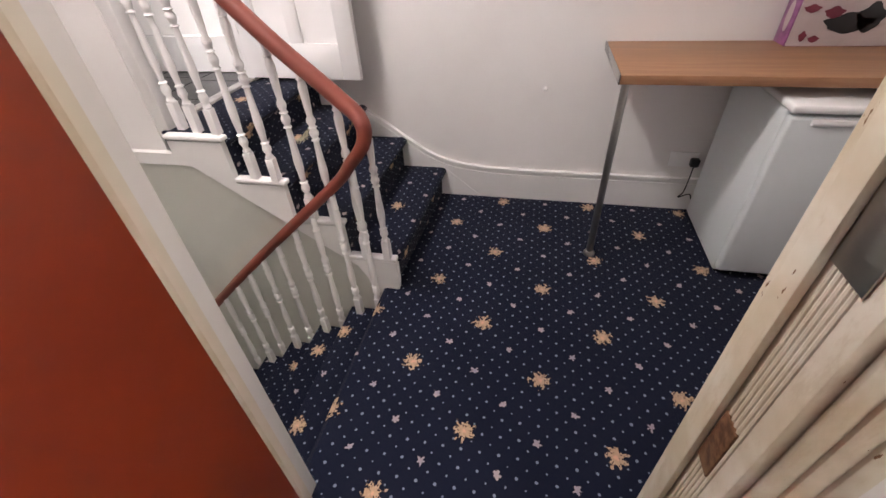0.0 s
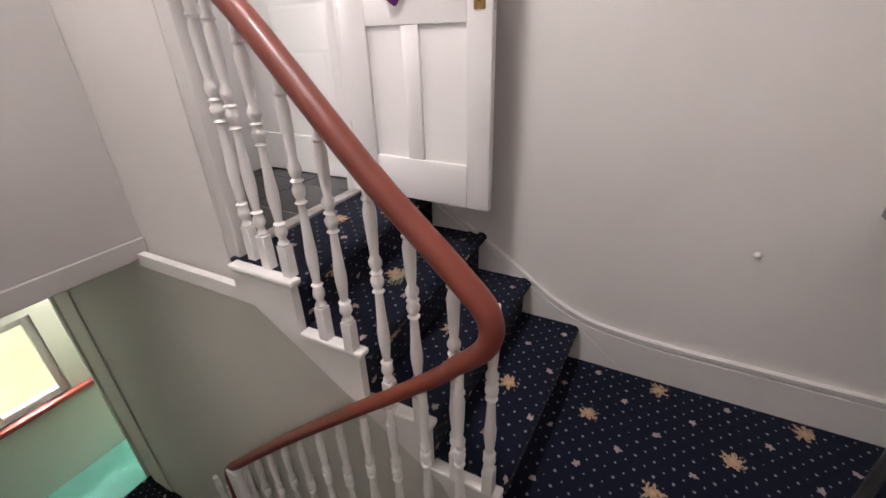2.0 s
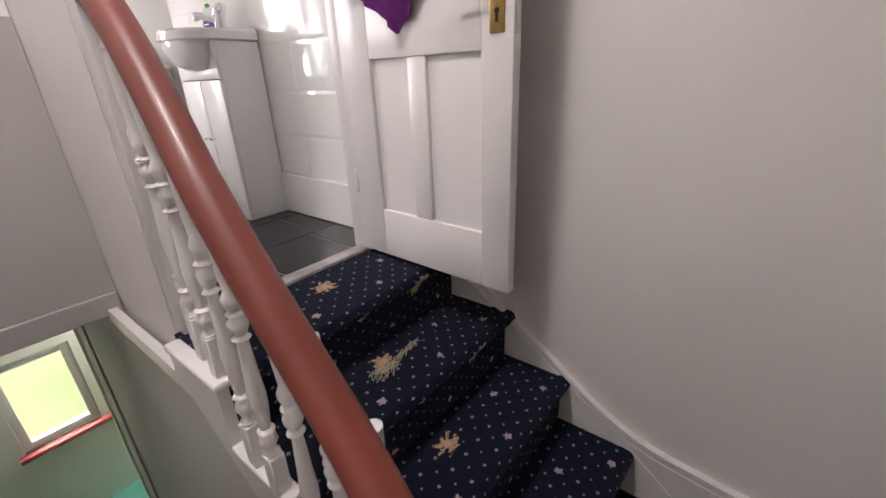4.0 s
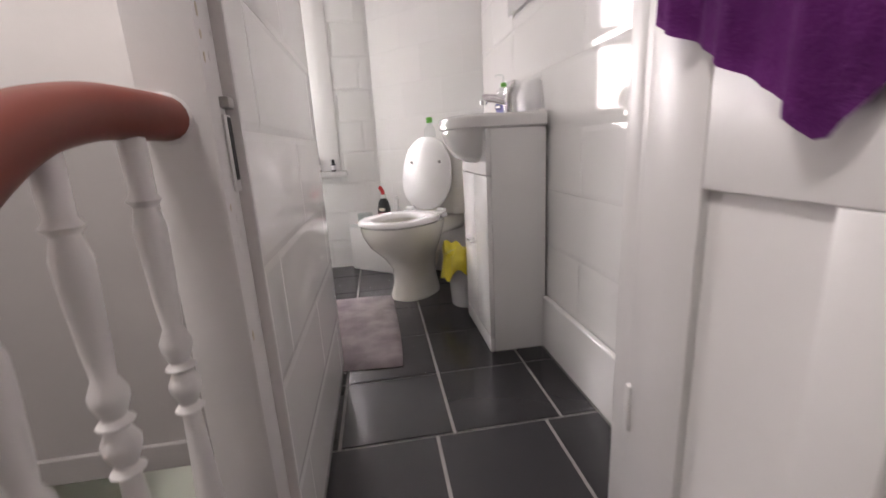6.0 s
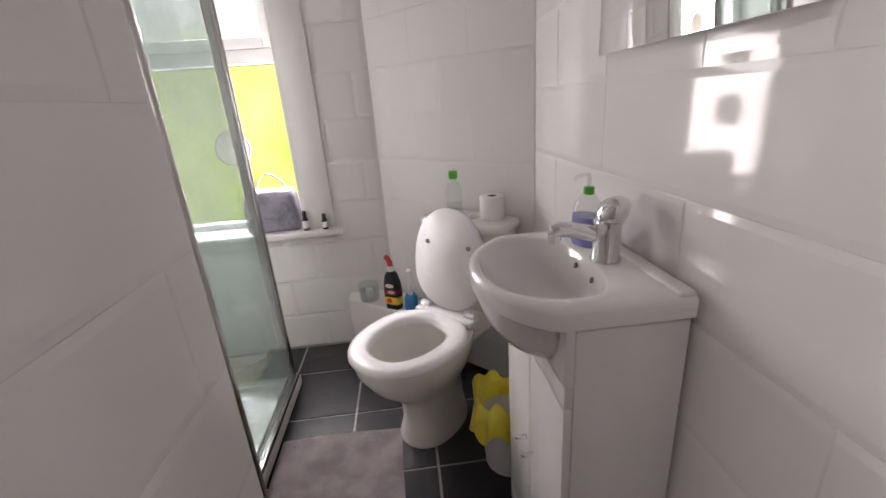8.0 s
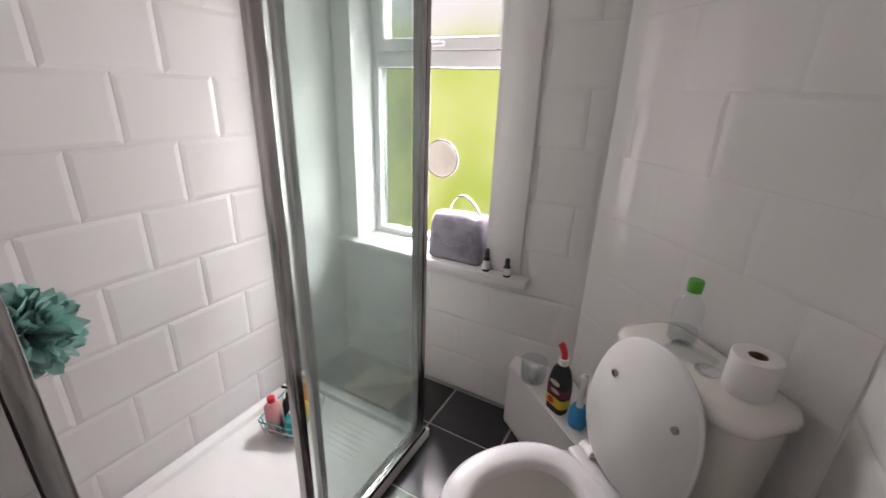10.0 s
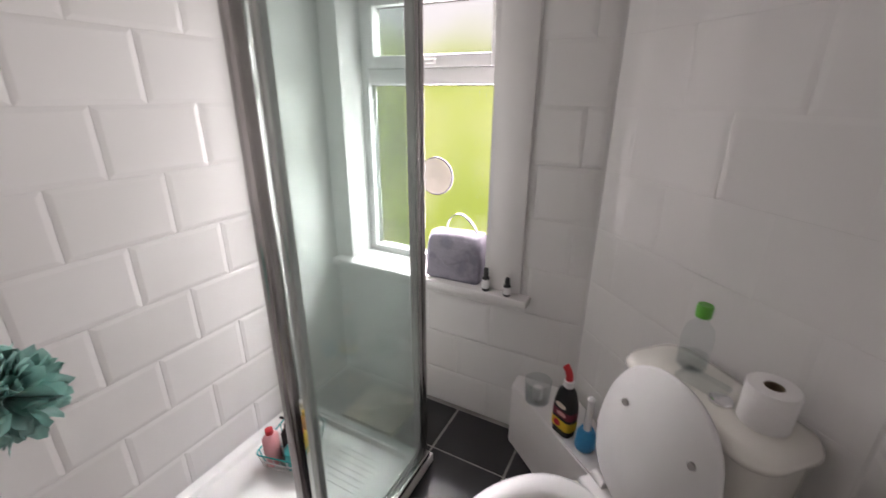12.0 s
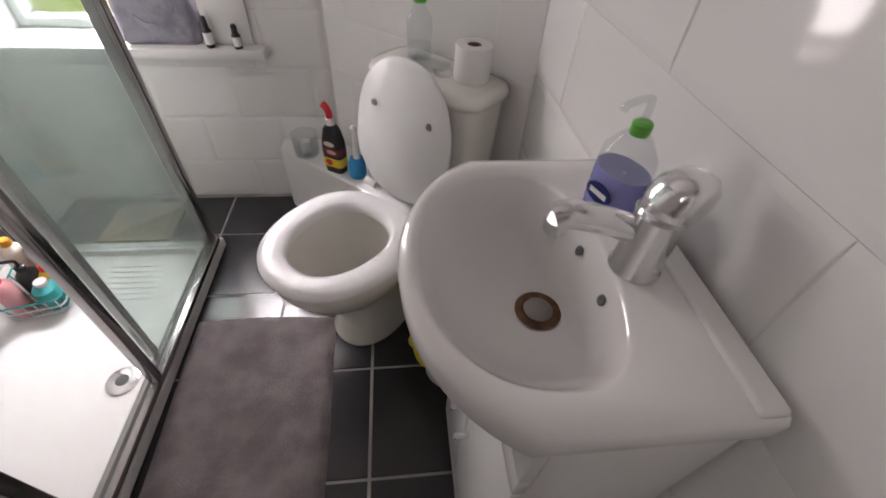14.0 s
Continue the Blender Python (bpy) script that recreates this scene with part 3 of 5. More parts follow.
# skirting of the landing, rising in a curve along the stairs
bm = bmesh.new()
top = smooth_path([(0, -3.12, -0.56), (0, -1.9, -0.56), (0, -1.42, -0.558), (0, -1.23, -0.545), (0, -1.07, -0.517), (0, -0.911, -0.445), (0, -0.711, -0.303), (0, -0.612, -0.238), (0, -0.5, -0.165), (0, -0.25, -0.005), (0, -0.02, 0.06)], 5)
for dx0, dx1, lo, hi in ((0.934, 0.956, None, -0.035), (0.941, 0.956, -0.035, -0.014), (0.930, 0.956, -0.014, 0.0)):
    for p, q in zip(top, top[1:]):
        za, zb = (LAND - 0.02, LAND - 0.02) if lo is None else (p.z + lo, q.z + lo)
        prism(bm, [(p.y, za), (q.y, zb), (q.y, q.z + hi), (p.y, p.z + hi)], "x", dx0, dx1)
tagged(link("baseboard", bm, GLOSS, 30), "white gloss skirting that curves up along the stairs", "skirting", kind="structure")
part("joint", bar((0.9345, -1.000, -0.535), (0.9345, -1.272, -0.757), 0.0022, 8), GLOSS, scene.objects["baseboard"])
structure("baseboard_end", boxed(-0.92, 0.93, BACK, BACK + 0.022, LAND, LAND + 0.2, 0.004), GLOSS, "white gloss skirting of the landing", "skirting")

# upper stairs' outer string, with tread ends and brackets
string = tagged(new("stair_string"), "white painted cut string of the upper stairs", "stair string", kind="structure")
outline = [(0.545, -0.14), (-0.11, -0.14), (-0.80, -0.632), (-0.838, -0.70), (-0.862, -0.80), (-0.885, -0.95), (-0.945, -0.95), (-0.972, -0.86), (-0.990, -0.79), (-1.0, -0.72), (-1.0, LAND + UP_RISE - 0.03)]
for i, (yl, _) in enumerate(UP_NOSES):
    z = LAND + UP_RISE * (i + 1) - 0.024
    if i:
        outline.append((yl + 0.02, z - UP_RISE))
    outline.append((yl + 0.02, z))
outline += [(-0.04, -0.024), (-0.04, -0.085), (0.545, -0.085)]
part("board", prism(bmesh.new(), outline, "x", 0.012, 0.0405), GLOSS, string)
for i, (yl, _) in enumerate(UP_NOSES):
    z = LAND + UP_RISE * (i + 1)
    end = UP_NOSES[i + 1][0] + 0.018 if i < 3 else -0.035
    part("tread_end", boxed(0.004, 0.047, yl + 0.004, end, z - 0.018, z + 0.004, 0.007, 3), GLOSS, string)

# bathroom doorway
DL, DR = 0.145, 0.76
frame_2 = tagged(new("door_frame_2"), "white painted frame of the bathroom door", "door frame", kind="structure")
part("jamb", boxed(0.062, DL, -0.03, 0.03, -0.03, 2.06, 0.006), GLOSS, frame_2)
part("jamb", boxed(DR + 0.004, 0.915, -0.02, 0.019, -0.03, 2.06, 0.004), GLOSS, frame_2)
part("jamb", boxed(DR + 0.012, 0.935, 0.021, 0.075, -0.01, 2.06, 0.004), GLOSS, frame_2)
part("head", boxed(DL, DR, -0.02, 0.06, 2.0, 2.06, 0.004), GLOSS, frame_2)
part("strike_plate", boxed(DL + 0.0005, DL + 0.004, 0.004, 0.0295, 0.712, 0.815, 0.001), GLOSS, frame_2, "lock keep painted over in white")
part("keep_slot", boxed(DL + 0.0041, DL + 0.005, 0.013, 0.025, 0.728, 0.812), BLACK, frame_2)
part("latch_keep", boxed(DL - 0.004, DL + 0.012, 0.006, 0.030, 0.823, 0.838, 0.003), STEEL, frame_2, "small steel latch keep")
rnd = random.Random(21)
for k in range(9):
    y, z, r = rnd.uniform(-0.022, 0.022), rnd.uniform(0.62, 1.10), rnd.uniform(0.0025, 0.006)
    chip = part("paint_chip", lathe([(r, 0.0), (r * 0.95, 0.0006), (r * 0.5, 0.0010)], 9), GLOSS, frame_2)
    chip.matrix_world = pose(DL + 0.0002, y, z, 0, 90, 0) @ Matrix.Diagonal((rnd.uniform(1.0, 2.6), 1.0, 1.0, 1.0))
rnd = random.Random(33)
for k in range(8):
    z, h = rnd.uniform(0.45, 1.25), rnd.uniform(0.003, 0.009)
    pts = [(rnd.uniform(0.0018, 0.0032) * math.cos(a) - 0.0205, z + h * math.sin(a) * rnd.uniform(0.7, 1.0)) for a in [2 * math.pi * q / 9 for q in range(9)]]
    part("bare_patch", prism(bmesh.new(), pts, "x", DL + 0.0002, DL + 0.0009), OLD_CREAM, frame_2, "old cream paint where the white has chipped")
structure("wall_over_door", boxed(0.062, 0.955, -0.02, 0.06, 2.062, TOP), PLASTER, "white painted wall over the bathroom door", "wall")
structure("threshold", boxed(DL - 0.02, DR + 0.02, -0.012, 0.046, -0.03, 0.012, 0.004), STRIP, "worn painted threshold strip of the bathroom", "threshold")

# thicker bottom course of tiles, and frayed threads on the stair carpet
structure("trim_tile_course", boxed(0.9065, 0.9265, 0.077, 0.7715, 0.002, 0.203, 0.006, 3), TILE_WHITE, "proud bottom course of white wall tiles", "trim")
bm = bmesh.new()
rnd = random.Random(11)
for k in range(90):
    u = rnd.random() ** 1.6
    cx, cy = 0.405 + 0.20 * u + rnd.gauss(0, 0.012), -0.418 + 0.028 * u + rnd.gauss(0, 0.010 * (1.2 - u))
    a, ln = rnd.uniform(-0.5, 0.7), rnd.uniform(0.010, 0.026)
    pts = [Vector((cx + ln * (k2 - 1) * math.cos(a), cy + ln * (k2 - 1) * math.sin(a), -0.189 + (0.005 if k2 == 1 else 0.0))) for k2 in range(3)]
    bm_t = tube(pts, 0.0011, 4)
    m_t = bpy.data.meshes.new("thread")
    bm_t.to_mesh(m_t)
    bm_t.free()
    bm.from_mesh(m_t)
    bpy.data.meshes.remove(m_t)
part("frayed_patch", bm, FRAYED, scene.objects["stairs_up"], "pale frayed threads of worn carpet")

# window wall of the bathroom: opening for the window
WX0, WX1, WZ0, WZ1 = -0.71, -0.01, 0.60, 1.78
bm = bmesh.new()
box(bm, XL - 0.2, WX0, YW + 0.012, 2.45, -0.25, TOP)
box(bm, WX1, 0.5, YW + 0.012, 2.45, -0.25, TOP)
box(bm, WX0, WX1, YW + 0.012, 2.45, -0.25, WZ0)
box(bm, WX0, WX1, YW + 0.012, 2.45, WZ1, TOP)
structure("wall_window", bm, GROUT_WHITE, "bathroom wall with the window", "wall")
# diagonal wall behind the toilet: from (0.355, 2.20) to (0.92, 1.635)
DIAG = Matrix.Translation((0.355, 2.20, 0)) @ pose(0, 0, 0, 0, 0, -45)
DIAG_LEN = 0.799
bm = boxed(-0.05, DIAG_LEN + 0.1, 0.012, 0.10, -0.02, TOP)
bmesh.ops.transform(bm, matrix=DIAG, verts=bm.verts)
structure("wall_diagonal", bm, GROUT_WHITE, "diagonal bathroom wall behind the toilet", "wall")

win = tagged(new("window_2"), "white bathroom window with frosted garden light and a deep sill", "window", kind="structure")
part("reveal", boxed(WX0, WX0 + 0.02, YW - 0.004, 2.36, WZ0, WZ1), GLOSS, win)
part("reveal", boxed(WX1 - 0.02, WX1, YW - 0.004, 2.36, WZ0, WZ1), GLOSS, win)
part("reveal", boxed(WX0 + 0.02, WX1 - 0.02, YW - 0.004, 2.36, WZ1 - 0.02, WZ1), GLOSS, win)
part("architrave", boxed(WX1 - 0.003, 0.116, YW - 0.006, YW + 0.01, 0.642, WZ1 + 0.1, 0.005), GLOSS, win)
part("architrave", boxed(XL, WX0 + 0.003, YW - 0.006, YW + 0.01, 0.642, WZ1 + 0.1, 0.005), GLOSS, win)
part("architrave", boxed(WX0 + 0.004, WX1 - 0.004, YW - 0.006, YW + 0.01, WZ1 + 0.003, WZ1 + 0.1, 0.005), GLOSS, win)
part("window_sill", boxed(XL + 0.003, 0.155, YW - 0.050, 2.36, 0.606, 0.640, 0.007), GLOSS, win)
fx0, fx1, FW = WX0 + 0.021, WX1 - 0.021, 0.032
for x0, x1, z0, z1 in ((fx0, fx0 + FW, 0.641, 1.758), (fx1 - FW, fx1, 0.641, 1.758), (fx0 + FW, fx1 - FW, 0.641, 0.672), (fx0 + FW, fx1 - FW, 1.393, 1.455), (fx0 + FW, fx1 - FW, 1.728, 1.758)):
    part("window_frame", boxed(x0, x1, 2.335, 2.40, z0, z1, 0.006), PLASTIC, win)
sash = part("sash", boxed(fx0 + FW, fx0 + 0.072, 2.325, 2.385, 1.456, 1.727, 0.006), PLASTIC, win)
for x0, x1, z0, z1 in ((fx1 - 0.068, fx1 - FW, 1.456, 1.727), (fx0 + 0.072, fx1 - 0.068, 1.456, 1.503), (fx0 + 0.072, fx1 - 0.068, 1.682, 1.727)):
    part("sash", boxed(x0, x1, 2.325, 2.385, z0, z1, 0.006), PLASTIC, win)
for x0, x1, z0, z1 in ((fx0 + FW, fx1 - FW, 0.672, 1.393), (fx0 + 0.072, fx1 - 0.068, 1.503, 1.682)):
    p = part("pane", boxed(x0, x1, 2.366, 2.372, z0, z1), PANE_GLASS, win)
    p.visible_shadow = False
    part("gasket", boxed(x0, x1, 2.360, 2.3655, z1 - 0.004, z1), BLACK, win)
part("catch", boxed(-0.40, -0.32, 2.305, 2.326, 1.470, 1.486, 0.004), PLASTIC, win, "white window catch")
vent = part("vent", lathe([(0.0765, -0.006), (0.0765, 0.006), (0.070, 0.010), (0.02, 0.010), (0.012, 0.016), (0.001, 0.016)], 28), CREAM, win, "round cream window vent")
vent.matrix_world = pose(-0.335, 2.350, 1.03, 90, 0, 0)
ring = part("vent_rim", lathe([(0.0765, -0.004), (0.0825, -0.004), (0.0825, 0.006), (0.0765, 0.006)], 28), DARK_GREY, win, "dark rim of the vent")
ring.matrix_world = pose(-0.335, 2.352, 1.03, 90, 0, 0)

# the garden behind both windows
bm = boxed(-3.5, 2.6, 3.9, 3.95, -2.6, 5.0)
tagged(link("backdrop", bm, GARDEN, 0), "blurred yellow-green garden under a white sky", "backdrop", kind="structure")
structure("ground", boxed(-60, 60, 2.5, 120, -2.72, -2.62), GRASS, "garden ground outside", "ground")


# ---------------------------------------------------------------- handrail and balusters
RAIL_UP = [(0.096, -0.008, 0.808), (0.084, -0.07, 0.810), (0.060, -0.14, 0.808), (0.048, -0.225, 0.780), (0.036, -0.33, 0.698), (0.020, -0.447, 0.590), (0.005, -0.54, 0.505), (-0.005, -0.64, 0.408), (-0.013, -0.735, 0.322), (-0.021, -0.83, 0.242), (-0.031, -0.905, 0.180)]
RAIL_TURN = [(-0.040, -0.957, 0.135), (-0.044, -0.976, 0.092), (-0.042, -0.970, 0.045), (-0.034, -0.942, -0.004), (-0.018, -0.88, -0.075)]
RAIL_DOWN = [(0.0, -0.79, -0.178), (0.0, -0.46, -0.470), (0.0, -0.07, -0.825), (0.0, 0.32, -1.20), (0.0, 0.42, -1.295), (0.0, 0.468, -1.36), (0.0, 0.484, -1.45), (0.0, 0.485, -1.60)]
rail_path = smooth_path(RAIL_UP + RAIL_TURN + RAIL_DOWN, 7)
balustrade = thing("handrail", "red-brown gloss painted handrail that turns down to the lower flight", "handrail")
part("rail", tube(rail_path, 0.0325, 18, 0.92, 0.026, 0.90), RAIL_RED, balustrade)
part("rail_end", lathe([(0.028, 0), (0.0308, 0.001), (0.031, 0.004), (0.0295, 0.005)], 18), GLOSS, balustrade, "chipped white paint round the rail's end").matrix_world = pose(0.093, -0.031, 0.8085, 90, 0, 0)


def rail_height(y, lower):
    split = rail_path.index(min(rail_path[:140], key=lambda p: p.y))
    best = min(rail_path[split:] if lower else rail_path[:split + 1], key=lambda p: abs(p.y - y))
    return best.z


def baluster(length):
    """The turned shaft of a baluster: rings, swelling, taper, rings, neck."""
    bm = bmesh.new()
    h = length
    prof = [(0.012, 0.148), (0.018, 0.160), (0.012, 0.172), (0.011, 0.182), (0.019, 0.205), (0.017, 0.225), (0.011, 0.240), (0.0185, 0.247), (0.011, 0.256),
            (0.012, 0.27), (0.0165, 0.34), (0.0175, 0.38), (0.014, 0.45), (0.0105, 0.56), (0.0175, 0.568), (0.0105, 0.578), (0.0175, 0.60), (0.0185, 0.615), (0.0115, 0.635), (0.018, 0.643), (0.011, 0.652),
            (0.0175, 0.675), (0.018, 0.688), (0.011, 0.71), (0.0135, 0.75), (0.0165, 0.84), (0.017, 0.87), (0.012, 0.90), (0.018, 0.91), (0.013, 0.92), (0.014, 1.0)]
    n = 12
    loops = [[(r * math.cos(2 * math.pi * i / n), r * math.sin(2 * math.pi * i / n), z * h) for i in range(n)] for r, z in prof]
    return rings(bm, loops)


def add_baluster(x, y, z, lower):
    length = rail_height(y, lower) - 0.022 - z
    ob = thing("baluster", "turned white painted stair baluster under the handrail", "baluster", "balusters of the stairs", pose(x, y, z - 0.001))
    part("foot", boxed(-0.017, 0.017, -0.017, 0.017, 0, 0.15 * length, 0.002, seg=1), GLOSS, ob)
    part("shaft", baluster(length), GLOSS, ob, smooth=45)


for i, (yl, _) in enumerate(UP_NOSES):
    z = LAND + UP_RISE * (i + 1) + 0.004
    for dy in ((0.045, 0.150) if i < 3 else (0.04, 0.14, 0.235)):
        y = yl + dy
        near = min(rail_path[:80], key=lambda p: abs(p.y - y))
        add_baluster(max(0.018, min(0.085, near.x)), y, z, False)
for i in range(0, 7):
    for dy in (0.05, 0.165):
        add_baluster(0.0, -0.925 + DOWN_GO * i + dy, LAND - DOWN_RISE * (i + 1), True)
newel = thing("newel_post", "square white painted newel post at the foot of the stairs", "newel post")
part("post", boxed(-0.036, 0.041, 0.352, 0.430, LOW, -1.285, 0.005), GLOSS, newel)
part("foot_block", boxed(-0.022, 0.030, 0.455, 0.515, LOW, -1.585, 0.006), RAIL_RED, newel, "dark red-brown block under the rail's end")

# ---------------------------------------------------------------- bathroom door
door = thing("door_2", "open white panelled bathroom door with brass lever handle", "door", m=pose(0.752, -0.012, 0.02, 0, 0, -2.4))
door["kind"] = "structure"
W, HH, T = 0.655, 1.965, 0.034      # leaf runs along local -y; its face looks to -x
for y0, y1 in ((-W, -W + 0.095), (-0.126, 0.0)):
    part("stile", boxed(0.0, T, y0, y1, 0, HH, 0.0025), GLOSS, door)
for z0, z1 in ((0.0, 0.175), (0.668, 0.90), (HH - 0.12, HH)):
    part("rail", boxed(0.0005, T - 0.0005, -W + 0.0955, -0.1265, z0, z1, 0.0025), GLOSS, door)
part("mullion", boxed(0.0005, T - 0.0005, -0.365, -0.293, 0.1755, 0.6675, 0.0025), GLOSS, door)
part("mullion", boxed(0.0005, T - 0.0005, -0.365, -0.293, 0.9005, HH - 0.1205, 0.0025), GLOSS, door)
for y0, y1 in ((-W + 0.0955, -0.3655), (-0.2925, -0.1265)):
    for z0, z1 in ((0.1755, 0.6675), (0.9005, HH - 0.1205)):
        part("panel", boxed(0.013, T - 0.013, y0, y1, z0, z1), GLOSS, door)
plate = part("lock_plate", boxed(-0.005, 0.0, -0.630, -0.588, 0.704, 0.880, 0.0018), BRASS, door, "aged brass lock plate")
part("keyhole", prism(bmesh.new(), [(-0.609 + 0.0065 * math.cos(a), 0.752 + 0.0065 * math.sin(a)) for a in [radians(k) for k in range(-60, 241, 25)]] + [(-0.613, 0.727), (-0.605, 0.727)], "x", -0.0062, -0.0045), BLACK, plate)
lever = smooth_path([(-0.005, -0.609, 0.826), (-0.045, -0.609, 0.826), (-0.052, -0.596, 0.826), (-0.052, -0.56, 0.832), (-0.050, -0.525, 0.822), (-0.050, -0.497, 0.818)], 5)
part("door_handle", tube(lever, 0.008, 12), BRASS, door, "brass lever handle")
part("rose", lathe([(0.017, 0), (0.017, 0.006), (0.011, 0.012), (0.010, 0.03)], 18), BRASS, door).matrix_local = pose(-0.004, -0.609, 0.826, 0, -90, 0)
for z in (0.22, 1.70):
    part("hinge", boxed(-0.006, 0.006, -0.004, 0.010, z, z + 0.09, 0.002), GLOSS, door)
part("latch_face", boxed(0.008, T - 0.008, -W - 0.0012, -W + 0.001, 0.70, 0.87), STEEL, door)


def towel_mesh():
    """A towel hung by a corner from a hook: folds that taper to a drooping point."""
    bm = bmesh.new()
    rows, cols = 26, 34
    grid = []
    for r in range(rows):
        t = r / (rows - 1)
        z = 1.42 - t * 0.72
        row = []
        for c in range(cols):
            u = c / (cols - 1)
            half = 0.05 + 0.128 * min(1.0, t * 1.6) ** 0.7
            y = -0.262 + (u - 0.5) * 2 * half
            low = 0.70 + (0.17 * (abs(u - 0.74) / 0.74) ** 0.8 if u < 0.74 else 0.12 * (u - 0.74) / 0.26)
            zz = 1.42 - t * (1.42 - low - 0.02)
            fold = 0.009 * math.sin(u * 23 + t * 1.5) * (0.35 + 0.65 * t) + 0.005 * math.sin(u * 51 + 2 * t)
            row.append(bm.verts.new((-0.023 + fold, -0.465 - y, zz)))
        grid.append(row)
    for a, b in zip(grid, grid[1:]):
        for i in range(cols - 1):
            bm.faces.new((a[i], a[i + 1], b[i + 1], b[i]))
    bmesh.ops.solidify(bm, geom=bm.faces[:], thickness=0.007)
    return bm


towel = part("towel", towel_mesh(), TOWEL, None, smooth=80)
towel.matrix_world = pose(0.752, -0.012, 0.02, 0, 0, -2.4)
tagged(towel, "crumpled purple towel hung on the open door", "towel")
hook = thing("door_hook", "small steel coat hook screwed to the door", "hook")
part("arm", tube(smooth_path([(0.741, -0.235, 1.46), (0.705, -0.235, 1.455), (0.695, -0.235, 1.475)], 4), 0.005), STEEL, hook)

# ---------------------------------------------------------------- landing: worktop, fridge, box, socket
table = thing("breakfast_bar", "oak-effect worktop on a steel leg against the landing wall", "worktop")
part("top", boxed(0.395, 0.953, BACK + 0.004, -1.885, 0.117, 0.155, 0.005), OAK, table)
part("edge_strip", boxed(0.394, 0.953, -1.8845, -1.880, 0.116, 0.156, 0.001), ALUMINIUM, table, "aluminium edge strip")
leg = part("leg", lathe([(0.016, LAND + 0.008), (0.016, 0.112), (0.03, 0.1125), (0.03, 0.1165)], 18, (0.43, -1.915)), STEEL, table)
part("foot", lathe([(0.029, LAND), (0.029, LAND + 0.01), (0.019, LAND + 0.022)], 18, (0.43, -1.915)), STEEL, leg)

fridge = thing("fridge", "white under-counter fridge beneath the worktop", "fridge")
part("body", boxed(0.372, 0.90, -3.035, -2.487, LAND + 0.012, 0.045, 0.012, 3), FRIDGE, fridge)
part("door", boxed(0.325, 0.370, -3.035, -2.485, LAND + 0.045, 0.035, 0.014, 3), FRIDGE, fridge)
part("lid", boxed(0.318, 0.90, -3.04, -2.48, 0.046, 0.078, 0.012, 3), PLASTIC, fridge)
part("grip", boxed(0.316, 0.330, -2.98, -2.56, 0.004, 0.030, 0.004), PLASTIC, fridge)
part("plinth", boxed(0.385, 0.89, -3.02, -2.50, LAND, LAND + 0.012), BLACK, fridge)

carton = thing("carton", "purple and white printed carton standing on the worktop", "carton")
part("box", boxed(0.835, 0.945, -2.99, -2.60, 0.155, 0.372, 0.003), PURPLE_CARD, carton)
part("front_print", boxed(0.8325, 0.8345, -2.985, -2.605, 0.158, 0.369), WHITE_CARD, carton)
for cy, cz, ry, rz in ((-2.80, 0.245, 0.085, 0.035), (-2.87, 0.265, 0.05, 0.05), (-2.735, 0.285, 0.035, 0.02), (-2.655, 0.195, 0.014, 0.018), (-2.70, 0.185, 0.02, 0.012), (-2.65, 0.30, 0.03, 0.014)):
    pts = [(cy + ry * (1 + 0.15 * math.sin(5 * a)) * math.cos(a), cz + rz * (1 + 0.18 * math.cos(4 * a)) * math.sin(a)) for a in [2 * math.pi * k / 26 for k in range(26)]]
    part("print_shape", prism(bmesh.new(), pts, "x", 0.8305, 0.8325), BLACK if ry > 0.04 else MAROON, carton)
pts = [(0.888 + 0.022 * math.cos(a), 0.265 + 0.06 * math.sin(a)) for a in [2 * math.pi * k / 20 for k in range(20)]]
part("side_print", prism(bmesh.new(), pts, "y", -2.5995, -2.598), WHITE_CARD, carton)

part("flap", prism(bmesh.new(), [(-2.597, 0.371), (-2.600, 0.376), (-2.462, 0.452), (-2.459, 0.447)], "x", 0.838, 0.943), CARD, carton, "open cream cardboard flap")
part("flap", prism(bmesh.new(), [(0.943, 0.371), (0.947, 0.371), (0.952, 0.50), (0.948, 0.50)], "y", -2.985, -2.605), CARD, carton, "open cream cardboard flap")

socket = thing("wall_socket", "white double wall socket with a black plug", "socket")
part("plate", boxed(0.943, 0.955, -2.47, -2.325, -0.49, -0.405, 0.003), PLASTIC, socket)
for y in (-2.44, -2.36):
    part("switch", boxed(0.940, 0.943, y - 0.006, y + 0.006, -0.425, -0.412, 0.001), PLASTIC, socket)
plug = thing("plug", "black three-pin plug with its cable", "plug")
part("body", boxed(0.905, 0.9425, -2.475, -2.43, -0.475, -0.43, 0.008, 3), BLACK, plug)
part("cable", tube(smooth_path([(0.918, -2.452, -0.475), (0.916, -2.45, -0.56), (0.905, -2.44, -0.63), (0.90, -2.42, -0.66), (0.905, -2.475, -0.64), (0.91, -2.50, -0.68), (0.93, -2.55, -0.70)], 6), 0.0035, 8), BLACK, plug)
part("nail_head", lathe([(0.012, 0), (0.014, 0.004), (0.009, 0.010), (0.004, 0.016)], 14), GLOSS, tagged(thing("wall_peg", "small white painted peg on the landing wall", "peg"))).matrix_world = pose(0.956, -1.615, -0.08, 0, -90, 0)

